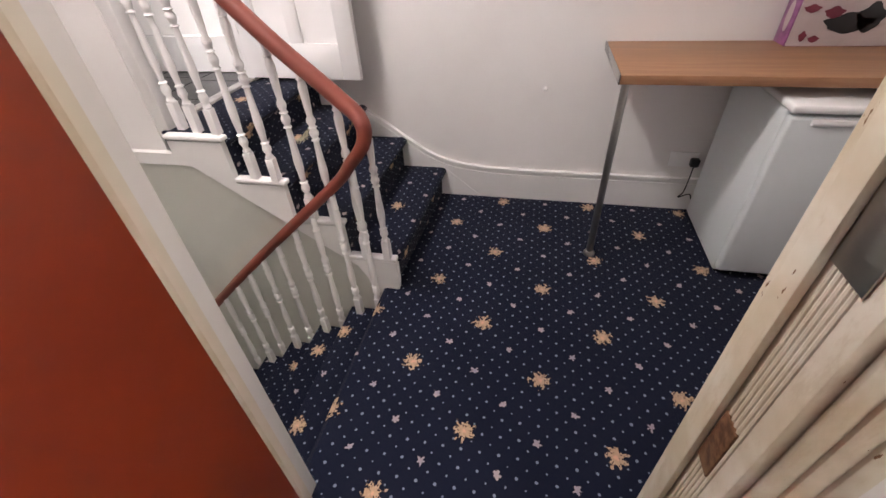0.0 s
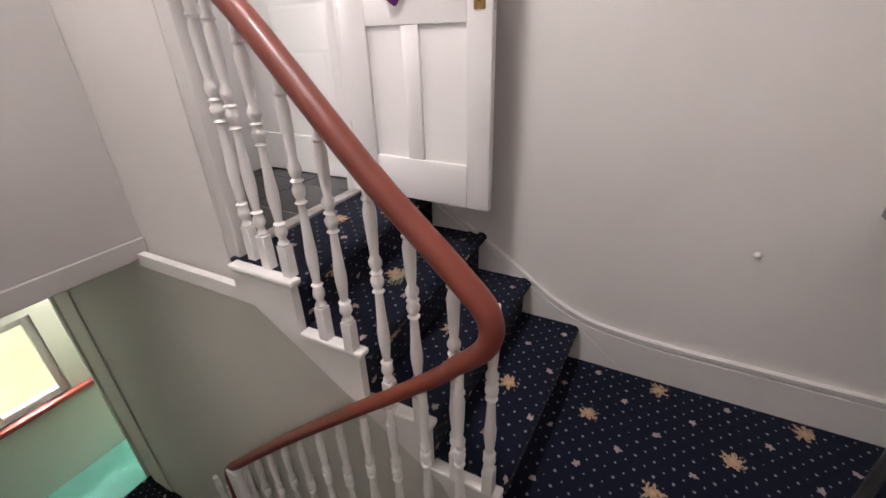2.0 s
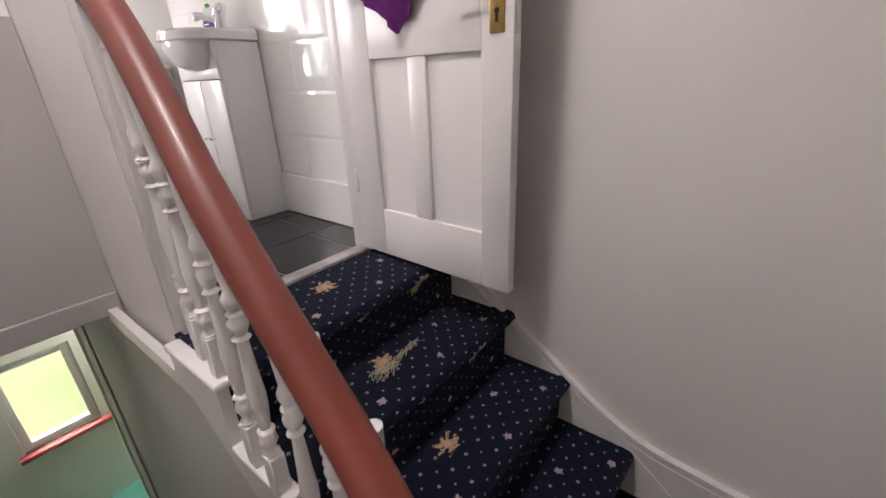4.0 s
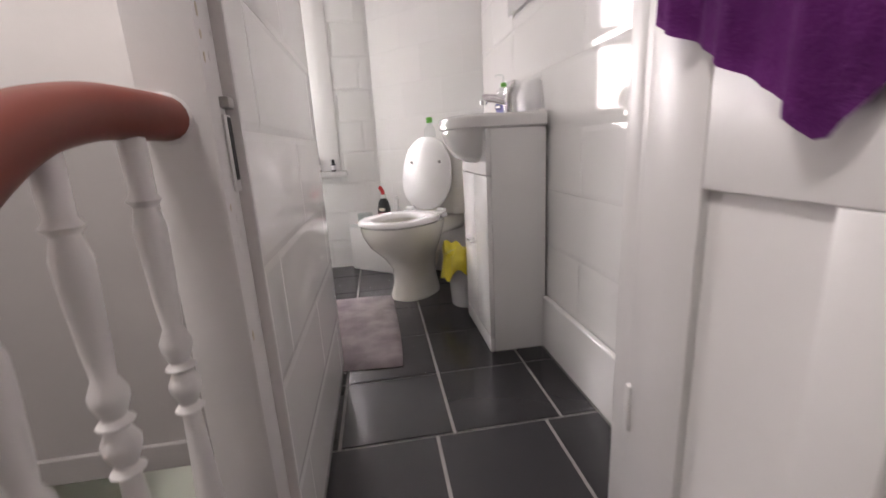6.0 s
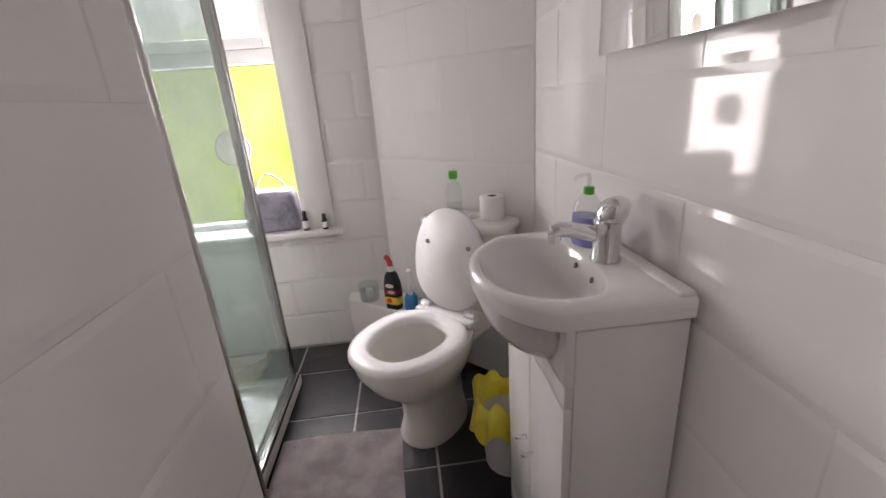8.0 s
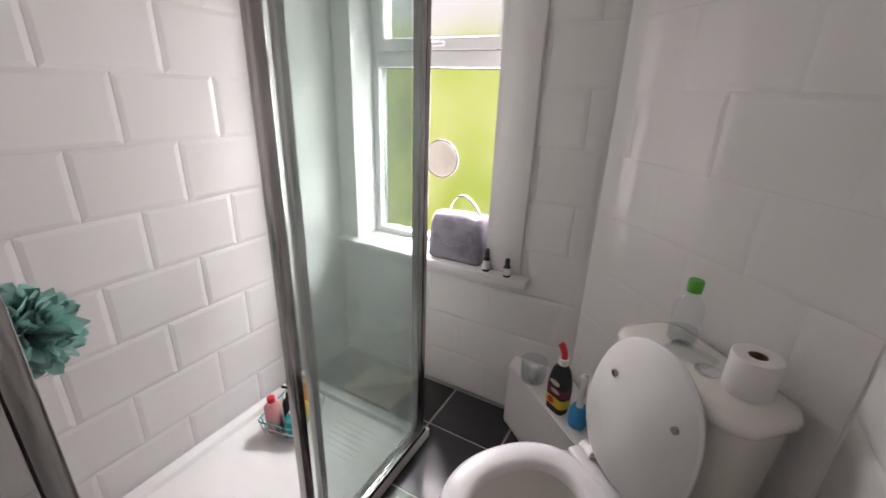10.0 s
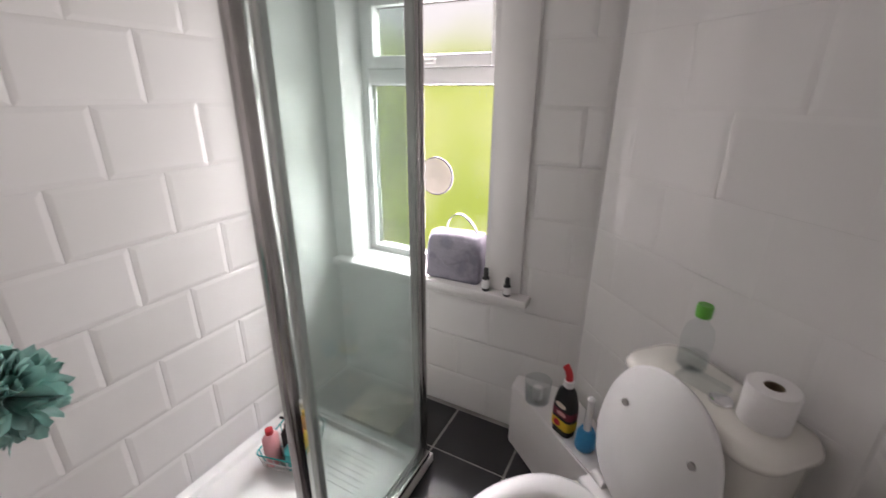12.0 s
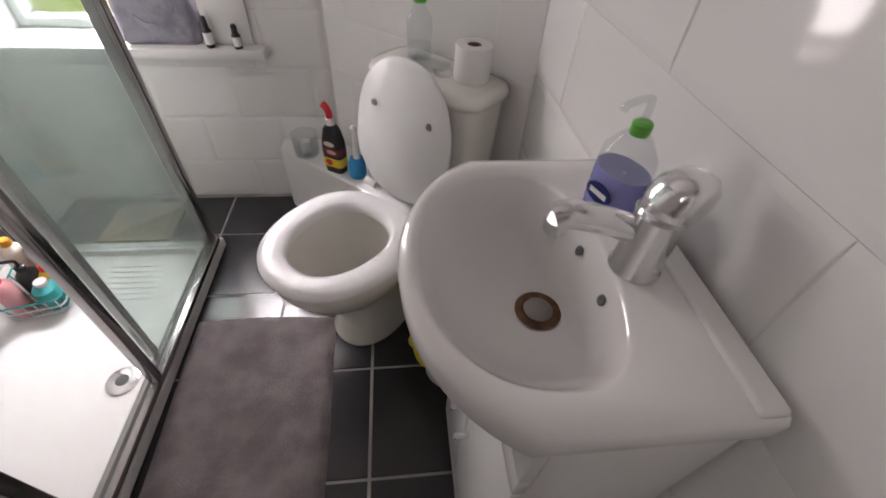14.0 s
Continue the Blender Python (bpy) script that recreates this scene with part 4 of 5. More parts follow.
# ---------------------------------------------------------------- bathroom: toilet
TOI = Matrix.Translation((0.770, 1.800, 0)) @ pose(0, 0, 0, 0, 0, 225)
toilet = thing("toilet", "white close-coupled toilet with its seat lid up", "toilet", m=TOI)
bm = bmesh.new()
rings(bm, [oval(0.40, 0, 0.135, 0.17, 0.105, 0.0), oval(0.40, 0, 0.135, 0.17, 0.105, 0.02), oval(0.40, 0, 0.115, 0.16, 0.088, 0.08), oval(0.405, 0, 0.115, 0.16, 0.086, 0.16),
           oval(0.42, 0, 0.145, 0.18, 0.105, 0.22), oval(0.44, 0, 0.20, 0.21, 0.150, 0.29), oval(0.45, 0, 0.225, 0.23, 0.172, 0.35), oval(0.45, 0, 0.232, 0.24, 0.178, 0.385), oval(0.45, 0, 0.230, 0.24, 0.176, 0.398),
           oval(0.455, 0, 0.175, 0.14, 0.120, 0.398), oval(0.455, 0, 0.165, 0.13, 0.112, 0.37), oval(0.45, 0, 0.13, 0.10, 0.085, 0.28), oval(0.44, 0, 0.07, 0.06, 0.05, 0.20), oval(0.43, 0, 0.04, 0.04, 0.03, 0.17)])
part("bowl", bm, OLD_CERAMIC, toilet, smooth=50)
bm = bmesh.new()
box(bm, 0.02, 0.27, -0.10, 0.10, 0.30, 0.398, 0.03, 4)
part("shelf", bm, OLD_CERAMIC, toilet)
bm = bmesh.new()
rings(bm, [round_rect(0.03, 0.165, -0.155, 0.155, 0.05, 0.40), round_rect(0.02, 0.178, -0.170, 0.170, 0.055, 0.48), round_rect(0.012, 0.188, -0.179, 0.179, 0.06, 0.66), round_rect(0.012, 0.190, -0.181, 0.181, 0.06, 0.722)])
cistern = part("cistern", bm, OLD_CERAMIC, toilet, smooth=50)
bm = bmesh.new()
rings(bm, [round_rect(0.008, 0.195, -0.186, 0.186, 0.06, 0.723), round_rect(0.004, 0.200, -0.191, 0.191, 0.06, 0.732), round_rect(0.004, 0.200, -0.191, 0.191, 0.06, 0.742), round_rect(0.012, 0.192, -0.183, 0.183, 0.055, 0.754), round_rect(0.03, 0.175, -0.166, 0.166, 0.05, 0.757)])
part("cistern_lid", bm, OLD_CERAMIC, toilet, smooth=50)
part("flush_button", lathe([(0.024, 0.757), (0.024, 0.762), (0.018, 0.765), (0.001, 0.765)], 20, (0.115, 0.03)), CHROME, toilet, "chrome flush button")
bm = bmesh.new()
rings(bm, [oval(0.455, 0, 0.228, 0.170, 0.178, 0.400, 48), oval(0.455, 0, 0.238, 0.178, 0.188, 0.408, 48), oval(0.455, 0, 0.236, 0.176, 0.186, 0.420, 48), oval(0.455, 0, 0.222, 0.162, 0.172, 0.428, 48),
           oval(0.46, 0, 0.180, 0.125, 0.130, 0.427, 48), oval(0.46, 0, 0.166, 0.112, 0.117, 0.419, 48), oval(0.46, 0, 0.164, 0.110, 0.115, 0.400, 48)], False, False)
bm.faces.ensure_lookup_table()
vs = list(bm.verts)
n = 48
for i in range(n):
    bm.faces.new((vs[i], vs[(i + 1) % n], vs[6 * n + (i + 1) % n], vs[6 * n + i]))
part("seat", bm, PLASTIC, toilet, smooth=60)
box_bm = boxed(0.245, 0.305, -0.135, 0.135, 0.402, 0.427, 0.008, 3)
part("seat_bridge", box_bm, PLASTIC, toilet)
LID = pose(0.268, 0, 0.425, 0, -98, 0) @ Matrix.Diagonal((0.895, 0.90, 1, 1))
bm = bmesh.new()
rings(bm, [oval(0.20, 0, 0.232, 0.185, 0.176, -0.006, 48), oval(0.20, 0, 0.238, 0.19, 0.182, 0.0, 48), oval(0.20, 0, 0.236, 0.19, 0.180, 0.008, 48), oval(0.20, 0, 0.215, 0.17, 0.16, 0.016, 48)])
lid = part("lid", bm, PLASTIC, toilet, "raised white seat lid", 60)
lid.matrix_local = LID
for y in (-0.105, 0.105):
    b = part("buffer", lathe([(0.009, -0.011), (0.010, -0.006), (0.010, -0.005)], 12, (0.29, y)), BUFFER, lid, "grey rubber buffer")
for y in (-0.105, 0.105):
    part("hinge", bar((0.262, y - 0.022, 0.434), (0.262, y + 0.022, 0.434), 0.013), PLASTIC, toilet)
part("waste_pipe", tube(smooth_path([(0.24, -0.02, 0.20), (0.16, -0.05, 0.19), (0.10, -0.10, 0.15), (0.07, -0.16, 0.05), (0.07, -0.18, 0.0)], 5), 0.048, 14), CREAM, toilet, "stained cream waste pipe")
part("water_hose", tube(smooth_path([(0.10, -0.13, 0.40), (0.11, -0.15, 0.33), (0.10, -0.20, 0.29), (0.08, -0.17, 0.24), (0.06, -0.22, 0.20), (0.04, -0.30, 0.18)], 5), 0.008, 8), STEEL, toilet, "steel braided hose")

# pipe boxing in the corner
bm = bmesh.new()
prism(bm, [(0.135, 2.198), (0.135, 2.12), (0.175, 2.095), (0.52, 1.80), (0.62, 1.90), (0.352, 2.195)], "z", 0.0, 0.285)
bmesh.ops.bevel(bm, geom=bm.edges[:], offset=0.006, segments=2, affect="EDGES")
structure("pipe_boxing", bm, GLOSS, "low white painted pipe boxing in the corner", "boxing", 30)

bleach = thing("bleach_bottle", "black and yellow bleach bottle with a red cap", "bottle", m=pose(0.367, 1.975, 0.2855, 0, 0, 60))
bm = rings(bmesh.new(), [round_rect(-0.024, 0.024, -0.036, 0.036, 0.016, z) for z in (0.0, 0.004)] + [round_rect(-0.026, 0.026, -0.040, 0.040, 0.018, 0.05), round_rect(-0.026, 0.026, -0.039, 0.039, 0.018, 0.12),
           round_rect(-0.020, 0.020, -0.030, 0.030, 0.016, 0.165), round_rect(-0.014, 0.014, -0.016, 0.016, 0.0135, 0.185)])
part("body", bm, BLACK, bleach, smooth=50)
part("label", rings(bmesh.new(), [round_rect(-0.0268, 0.0268, -0.0405, 0.0405, 0.018, 0.026), round_rect(-0.0268, 0.0268, -0.041, 0.041, 0.018, 0.062)], False, False), YELLOW, bleach, "yellow label")
part("label", rings(bmesh.new(), [round_rect(-0.0268, 0.0268, -0.0406, 0.0406, 0.018, 0.072), round_rect(-0.0268, 0.0268, -0.0403, 0.0403, 0.018, 0.100)], False, False), MAROON, bleach, "dark red label band")
for face_x in (-0.0275, 0.0272):
    for cy, cz, ry, rz, ink in ((0.0, 0.118, 0.022, 0.010, CREAM), (-0.006, 0.087, 0.020, 0.008, PINK), (0.008, 0.044, 0.014, 0.013, RED_CAP)):
        pts = [(cy + ry * math.cos(a), cz + rz * math.sin(a)) for a in [2 * math.pi * k / 18 for k in range(18)]]
        part("label_print", prism(bmesh.new(), pts, "x", face_x, face_x + 0.0006), ink, bleach)
part("neck", lathe([(0.017, 0.184), (0.017, 0.205), (0.012, 0.208)], 16), PLASTIC, bleach, "white neck")
part("cap", tube(smooth_path([(0, 0, 0.205), (0, 0.002, 0.225), (0, 0.012, 0.243), (0, 0.022, 0.250)], 4), 0.012, 12), RED_CAP, bleach, "red angled cap")
brush = thing("toilet_brush", "white and blue toilet brush beside the bleach", "toilet brush", m=pose(0.445, 1.935, 0.2855))
part("holder", lathe([(0.028, 0.0), (0.032, 0.01), (0.030, 0.06), (0.022, 0.075)], 18), BLUE_PLASTIC, brush, "blue holder")
part("handle", lathe([(0.012, 0.07), (0.011, 0.17), (0.013, 0.19), (0.004, 0.20)], 14), PLASTIC, brush)
jar = thing("plastic_jar", "empty clear plastic jar on the boxing", "jar", m=pose(0.245, 2.085, 0.2855))
part("wall", lathe([(0.045, 0.0), (0.048, 0.004), (0.050, 0.085), (0.047, 0.085), (0.045, 0.006), (0.001, 0.006)], 24), WATER, jar)
part("stub", lathe([(0.02, 0.006), (0.02, 0.05), (0.016, 0.055)], 14), PLASTIC, jar)

bottle = thing("water_bottle", "clear plastic bottle with a green cap on the cistern", "bottle", m=TOI @ pose(0.075, -0.085, 0.757))
part("body", lathe([(0.030, 0.0), (0.034, 0.006), (0.034, 0.04), (0.031, 0.05), (0.034, 0.06), (0.034, 0.085), (0.030, 0.105), (0.014, 0.125), (0.013, 0.14)], 22), WATER, bottle, smooth=50)
part("cap", lathe([(0.0165, 0.134), (0.0175, 0.138), (0.0175, 0.160), (0.015, 0.164)], 18), GREEN_CAP, bottle, "green cap")
part("water", lathe([(0.028, 0.004), (0.031, 0.008), (0.031, 0.035)], 18), WATER, bottle)
roll = thing("toilet_roll", "white toilet roll standing on the cistern", "toilet roll", m=TOI @ pose(0.085, 0.098, 0.757) @ Matrix.Scale(0.84, 4))
part("paper", lathe([(0.021, 0.0), (0.052, 0.0), (0.054, 0.003), (0.054, 0.097), (0.052, 0.10), (0.021, 0.10), (0.021, 0.0)], 28), PAPER, roll)
part("core", lathe([(0.0208, 0.001), (0.0208, 0.098), (0.019, 0.098), (0.019, 0.001)], 20), CARDBOARD, roll, "brown card core")
pouch = thing("wipes_pouch", "crumpled clear plastic pouch lying on the cistern", "pouch", m=TOI @ pose(0.105, -0.025, 0.757, 0, 0, 12))
bm = boxed(-0.03, 0.03, -0.05, 0.05, 0.0, 0.014, 0.006, 3)
part("wrap", bm, WATER, pouch)

# ---------------------------------------------------------------- bathroom: vanity and basin
vanity = thing("vanity_unit", "slim white vanity cabinet against the tiled wall", "cabinet")
VY0, VY1, VX = 0.772, 1.165, 0.706
for y0 in (VY0, VY1 - 0.016):
    part("side_panel", boxed(VX + 0.017, XR - 0.002, y0, y0 + 0.016, 0.0, 0.808, 0.002), LAMINATE, vanity)
part("shelf", boxed(VX + 0.017, XR - 0.004, VY0 + 0.0165, VY1 - 0.0165, 0.055, 0.072), LAMINATE, vanity)
part("top_panel", boxed(VX, VX + 0.016, VY0 + 0.001, VY1 - 0.001, 0.655, 0.700, 0.002), LAMINATE, vanity)
for flip in (1, -1):
    lip = [(VY0 + 0.001, 0.7005), (0.868, 0.7005), (0.845, 0.716), (0.818, 0.755), (0.803, 0.798), (0.800, 0.810), (VY0 + 0.001, 0.810)]
    lip = [(y if flip > 0 else VY0 + VY1 - y, z) for y, z in lip]
    part("apron", prism(bmesh.new(), lip, "x", VX + 0.0005, VX + 0.016), LAMINATE, vanity)
part("plinth", boxed(VX, VX + 0.016, VY0 + 0.001, VY1 - 0.001, 0.0, 0.055, 0.002), LAMINATE, vanity)
mid = (VY0 + VY1) / 2
for y0, y1, hy in ((VY0 + 0.001, mid - 0.0015, mid - 0.028), (mid + 0.0015, VY1 - 0.001, mid + 0.028)):
    d = part("door", boxed(VX, VX + 0.016, y0, y1, 0.058, 0.651, 0.002), LAMINATE, vanity)
    part("handle", tube(smooth_path([(VX, hy, 0.39), (VX - 0.022, hy, 0.39), (VX - 0.024, hy, 0.395)], 3), 0.006, 10), CHROME, d, "chrome knob")

basin = thing("basin", "white ceramic basin with a curved front on the vanity", "basin")
N = 64
BC = Vector((0.760, 0.963))


def basin_outline(grow, z, drop=0.0):
    """D-shaped plan: straight along the wall, short cheeks, then a bowed front."""
    pts = []
    for i in range(N):
        t = 2 * math.pi * i / N
        c, s = math.cos(t), math.sin(t)
        far = 10.0
        half = 0.203 + grow
        if c > 1e-6:
            far = min(far, (XR - 0.003 - BC.x) / c)
        if abs(s) > 1e-6:
            far = min(far, half / abs(s))
        if c < 0:
            # bowed front: ellipse through the cheeks
            ax, ay = 0.176 + grow, 0.2185 + grow
            far = min(far, 1.0 / math.sqrt((c / ax) ** 2 + (s / ay) ** 2))
        pts.append((BC.x + far * c, BC.y + far * s, z))
    # true corners where the cheeks meet the wall and the front
    back, front = XR - 0.003, BC.x - (0.176 + grow) * math.sqrt(1 - ((0.203 + grow) / (0.2185 + grow)) ** 2)
    for cx, cy in ((back, 0.203 + grow), (back, -0.203 - grow), (front, 0.203 + grow), (front, -0.203 - grow)):
        i = round(math.atan2(cy, cx - BC.x) % (2 * math.pi) / (2 * math.pi) * N) % N
        pts[i] = (cx, BC.y + cy, z)
    return pts


def bowl_loop(cx, front, back, half, z, power=2.3):
    pts = []
    for i in range(N):
        t = 2 * math.pi * i / N
        c, s = math.cos(t), math.sin(t)
        px = math.copysign(abs(c) ** (2 / power), c) * (back if c > 0 else front)
        py = math.copysign(abs(s) ** (2 / power), s) * half
        pts.append((cx + px, BC.y + py, z))
    return pts


bm = bmesh.new()
rings(bm, [bowl_loop(0.775, 0.05, 0.05, 0.06, 0.690), bowl_loop(0.765, 0.090, 0.09, 0.10, 0.697), bowl_loop(0.757, 0.122, 0.11, 0.135, 0.718), bowl_loop(0.757, 0.148, 0.125, 0.160, 0.755), bowl_loop(0.757, 0.163, 0.14, 0.172, 0.798), basin_outline(-0.012, 0.811), basin_outline(-0.002, 0.816), basin_outline(0.0, 0.845), basin_outline(-0.004, 0.853), basin_outline(-0.014, 0.857),
           bowl_loop(0.745, 0.142, 0.085, 0.168, 0.856), bowl_loop(0.745, 0.136, 0.078, 0.160, 0.849), bowl_loop(0.748, 0.122, 0.066, 0.142, 0.815), bowl_loop(0.755, 0.098, 0.052, 0.112, 0.775), bowl_loop(0.765, 0.055, 0.035, 0.06, 0.752), bowl_loop(0.767, 0.026, 0.024, 0.025, 0.747)])
part("bowl", bm, CERAMIC, basin, smooth=50)
part("back_lip", boxed(XR - 0.034, XR - 0.0035, BC.y - 0.198, BC.y + 0.198, 0.850, 0.8625, 0.0055, 4), CERAMIC, basin)
part("drain_ring", lathe([(0.019, 0.7475), (0.029, 0.7485), (0.031, 0.7505), (0.020, 0.7515)], 24, (0.767, 0.963)), RUSTED, basin, "rusty brown drain ring")
part("drain_plug", lathe([(0.0195, 0.7478), (0.0195, 0.753), (0.012, 0.756), (0.001, 0.756)], 22, (0.767, 0.963)), STRIP, basin, "pale drain plug")
for y, z in ((0.918, 0.826), (0.997, 0.826)):
    o = part("overflow", lathe([(0.006, 0), (0.007, 0.002), (0.004, 0.0035), (0.001, 0.002)], 14), DARK_GREY, basin, "small dark overflow hole")
    o.matrix_world = pose(0.8145, y, z, 0, -66, 0)

tap = thing("mixer_tap", "chrome single-lever basin mixer tap", "tap")
part("body", lathe([(0.029, 0.857), (0.029, 0.860), (0.0265, 0.864), (0.0255, 0.925), (0.0265, 0.935)], 24, (0.850, 0.942)), CHROME, tap)
spout = part("spout", tube(smooth_path([(0.850, 0.946, 0.903), (0.80, 0.953, 0.917), (0.765, 0.958, 0.922), (0.748, 0.960, 0.917)], 5), 0.0155, 14), CHROME, tap)
part("nozzle", lathe([(0.0115, 0), (0.013, 0.004), (0.013, 0.018)], 16), CHROME, spout).matrix_world = pose(0.752, 0.9595, 0.897)
bm = rings(bmesh.new(), [oval(0.857, 0.945, 0.0245, 0.0245, 0.0245, 0.932, 24), oval(0.857, 0.945, 0.029, 0.028, 0.028, 0.940, 24), oval(0.860, 0.945, 0.031, 0.029, 0.029, 0.952, 24), oval(0.864, 0.945, 0.029, 0.027, 0.027, 0.965, 24), oval(0.868, 0.945, 0.021, 0.020, 0.020, 0.975, 24), oval(0.871, 0.945, 0.009, 0.009, 0.009, 0.980, 24)])
part("lever", bm, CHROME, tap, smooth=60)

soap = thing("soap_bottle", "clear pump bottle half full of lilac hand wash", "soap bottle", m=pose(0.853, 1.036, 0.8575, 0, 0, 20) @ Matrix.Scale(0.84, 4))
bm = rings(bmesh.new(), [oval(0, 0, 0.028, 0.028, 0.040, 0.0, 28), oval(0, 0, 0.031, 0.031, 0.043, 0.006, 28), oval(0, 0, 0.031, 0.031, 0.043, 0.07, 28), oval(0, 0, 0.030, 0.030, 0.042, 0.078, 28)])
part("liquid", bm, SOAP, soap, "lilac liquid", 50)
bm = rings(bmesh.new(), [oval(0, 0, 0.0315, 0.0315, 0.0435, 0.0785, 28), oval(0, 0, 0.030, 0.030, 0.040, 0.105, 28), oval(0, 0, 0.018, 0.018, 0.022, 0.128, 28), oval(0, 0, 0.013, 0.013, 0.013, 0.136, 28)])
part("shoulder", bm, WATER, soap, "clear shoulder", 50)
pts = [(0.024 * math.cos(a), 0.045 + 0.015 * math.sin(a)) for a in [2 * math.pi * k / 24 for k in range(24)]]
lab = part("label", prism(bmesh.new(), pts, "x", -0.034, -0.0325), NAVY_LABEL, soap, "oval navy label")
part("label_bar", boxed(-0.0348, -0.0341, -0.016, 0.016, 0.041, 0.049), PLASTIC, lab)
part("collar", lathe([(0.0125, 0.132), (0.0135, 0.135), (0.0135, 0.148), (0.010, 0.151)], 18), GREEN_CAP, soap, "green collar")
part("pump", tube(smooth_path([(0, 0, 0.15), (0, 0, 0.172), (-0.006, 0, 0.182), (-0.04, 0, 0.180), (-0.046, 0, 0.172)], 4), 0.005, 10), WATER, soap, "clear pump")

mirror = thing("wall_mirror", "plain frameless mirror on the tiled wall above the basin", "mirror")
part("mirror_glass", boxed(XR - 0.010, XR - 0.004, 0.64, 1.145, 1.24, 1.78, 0.001), MIRROR, mirror)

waste_bin = thing("waste_bin", "small white bin with a yellow liner beside the vanity", "bin", m=pose(0.735, 1.30, 0.0))
part("body", lathe([(0.075, 0.0), (0.080, 0.006), (0.098, 0.25), (0.101, 0.255), (0.094, 0.255), (0.076, 0.012), (0.001, 0.012)], 28), PLASTIC, waste_bin)
bm = bmesh.new()
loops = []
for k, (r, z) in enumerate(((0.085, 0.20), (0.095, 0.262), (0.106, 0.275), (0.116, 0.25), (0.120, 0.20), (0.123, 0.165), (0.119, 0.163))):
    loop = []
    for i in range(44):
        t = 2 * math.pi * i / 44
        w = 1 + (0.05 * math.sin(7 * t + k) + 0.04 * math.sin(13 * t)) * (k > 1)
        loop.append((r * w * math.cos(t), r * w * math.sin(t), z + (0.03 * math.sin(3 * t + 1) + 0.015 * math.sin(8 * t)) * (k > 1)))
    loops.append(loop)
part("liner", rings(bm, loops, False, False), YELLOW_BAG, waste_bin, "crinkled yellow bin liner", 60)

# ---------------------------------------------------------------- bathroom: mat
bm = bmesh.new()
mx0, mx1, my0, my1 = -0.075, 0.375, 0.755, 1.515
gx, gy = 30, 44
grid = []
for j in range(gy):
    row = []
    for i in range(gx):
        u, v = i / (gx - 1), j / (gy - 1)
        e = min(u, 1 - u, v, 1 - v)
        h = 0.013 * min(1.0, e * 16) ** 0.5 + 0.002 * noise.noise(Vector((u * 7, v * 11, 3.0))) + 0.002
        row.append(bm.verts.new((mx0 + u * (mx1 - mx0) + 0.006 * math.sin(v * 5), my0 + v * (my1 - my0) + 0.008 * math.sin(u * 4), max(h, 0.001))))
    grid.append(row)
for a, b in zip(grid, grid[1:]):
    for i in range(gx - 1):
        bm.faces.new((a[i], a[i + 1], b[i + 1], b[i]))
mat_ob = tagged(link("bath_mat", bm, MAT_GREY, 80), "soft taupe bath mat on the dark floor tiles", "bath mat")

# ---------------------------------------------------------------- bathroom: shower
tray = thing("shower_tray", "low white shower tray", "shower tray")
TX, TY0, TY1 = -0.112, 0.815, 1.865
bm = bmesh.new()
rings(bm, [round_rect(XL, TX, TY0, TY1, 0.01, 0.0), round_rect(XL, TX, TY0, TY1, 0.01, 0.042), round_rect(XL + 0.004, TX - 0.004, TY0 + 0.004, TY1 - 0.004, 0.01, 0.047), round_rect(XL + 0.045, TX - 0.045, TY0 + 0.045, TY1 - 0.045, 0.03, 0.047),
           round_rect(XL + 0.055, TX - 0.055, TY0 + 0.055, TY1 - 0.055, 0.03, 0.030), round_rect(-0.5, -0.3, 1.2, 1.4, 0.03, 0.027)])
part("basin", bm, CERAMIC, tray, smooth=30)
part("drain", lathe([(0.042, 0.029), (0.044, 0.033), (0.034, 0.036), (0.001, 0.036)], 24, (-0.215, 1.30)), CHROME, tray, "chrome drain cover")
part("drain_slot", lathe([(0.012, 0.0362), (0.018, 0.0362), (0.018, 0.0368), (0.012, 0.0368)], 16, (-0.215, 1.30)), DARK_GREY, tray)
for k in range(7):
    part("grip_rib", boxed(-0.43, -0.25, 1.60 + 0.025 * k, 1.612 + 0.025 * k, 0.0285, 0.0315, 0.001), CERAMIC, tray)
structure("tray_plinth", boxed(TX + 0.001, TX + 0.022, TY0, TY1 + 0.02, 0.0, 0.040, 0.003), GLOSS, "white plinth along the shower tray", "trim")
screen = thing("shower_screen", "chrome-framed sliding glass shower screen on the tray", "shower screen")
SX, SH = -0.115, 1.93
part("bottom_rail", boxed(SX - 0.02, SX + 0.025, 0.845, 1.86, 0.047, 0.070, 0.004), ALUMINIUM, screen)
part("rail_groove", boxed(SX - 0.004, SX + 0.006, 0.85, 1.85, 0.0702, 0.0708), DARK_GREY, screen)
part("top_rail", boxed(SX - 0.022, SX + 0.024, 0.845, 1.86, SH, SH + 0.04, 0.004), ALUMINIUM, screen)
for y in (1.815, 1.842):
    part("corner_post", boxed(SX - 0.014, SX + 0.018, y - 0.012, y + 0.012, 0.070, SH, 0.005), ALUMINIUM, screen)
part("stile", boxed(SX + 0.004, SX + 0.030, 1.262, 1.290, 0.071, SH, 0.005), ALUMINIUM, screen)
part("stile", boxed(SX - 0.030, SX - 0.006, 1.345, 1.368, 0.071, SH, 0.005), ALUMINIUM, screen)
p = part("glass", boxed(SX - 0.021, SX - 0.015, 1.368, 1.803, 0.0712, SH), SHOWER_GLASS, screen, "hazy greenish glass")
p.visible_shadow = False
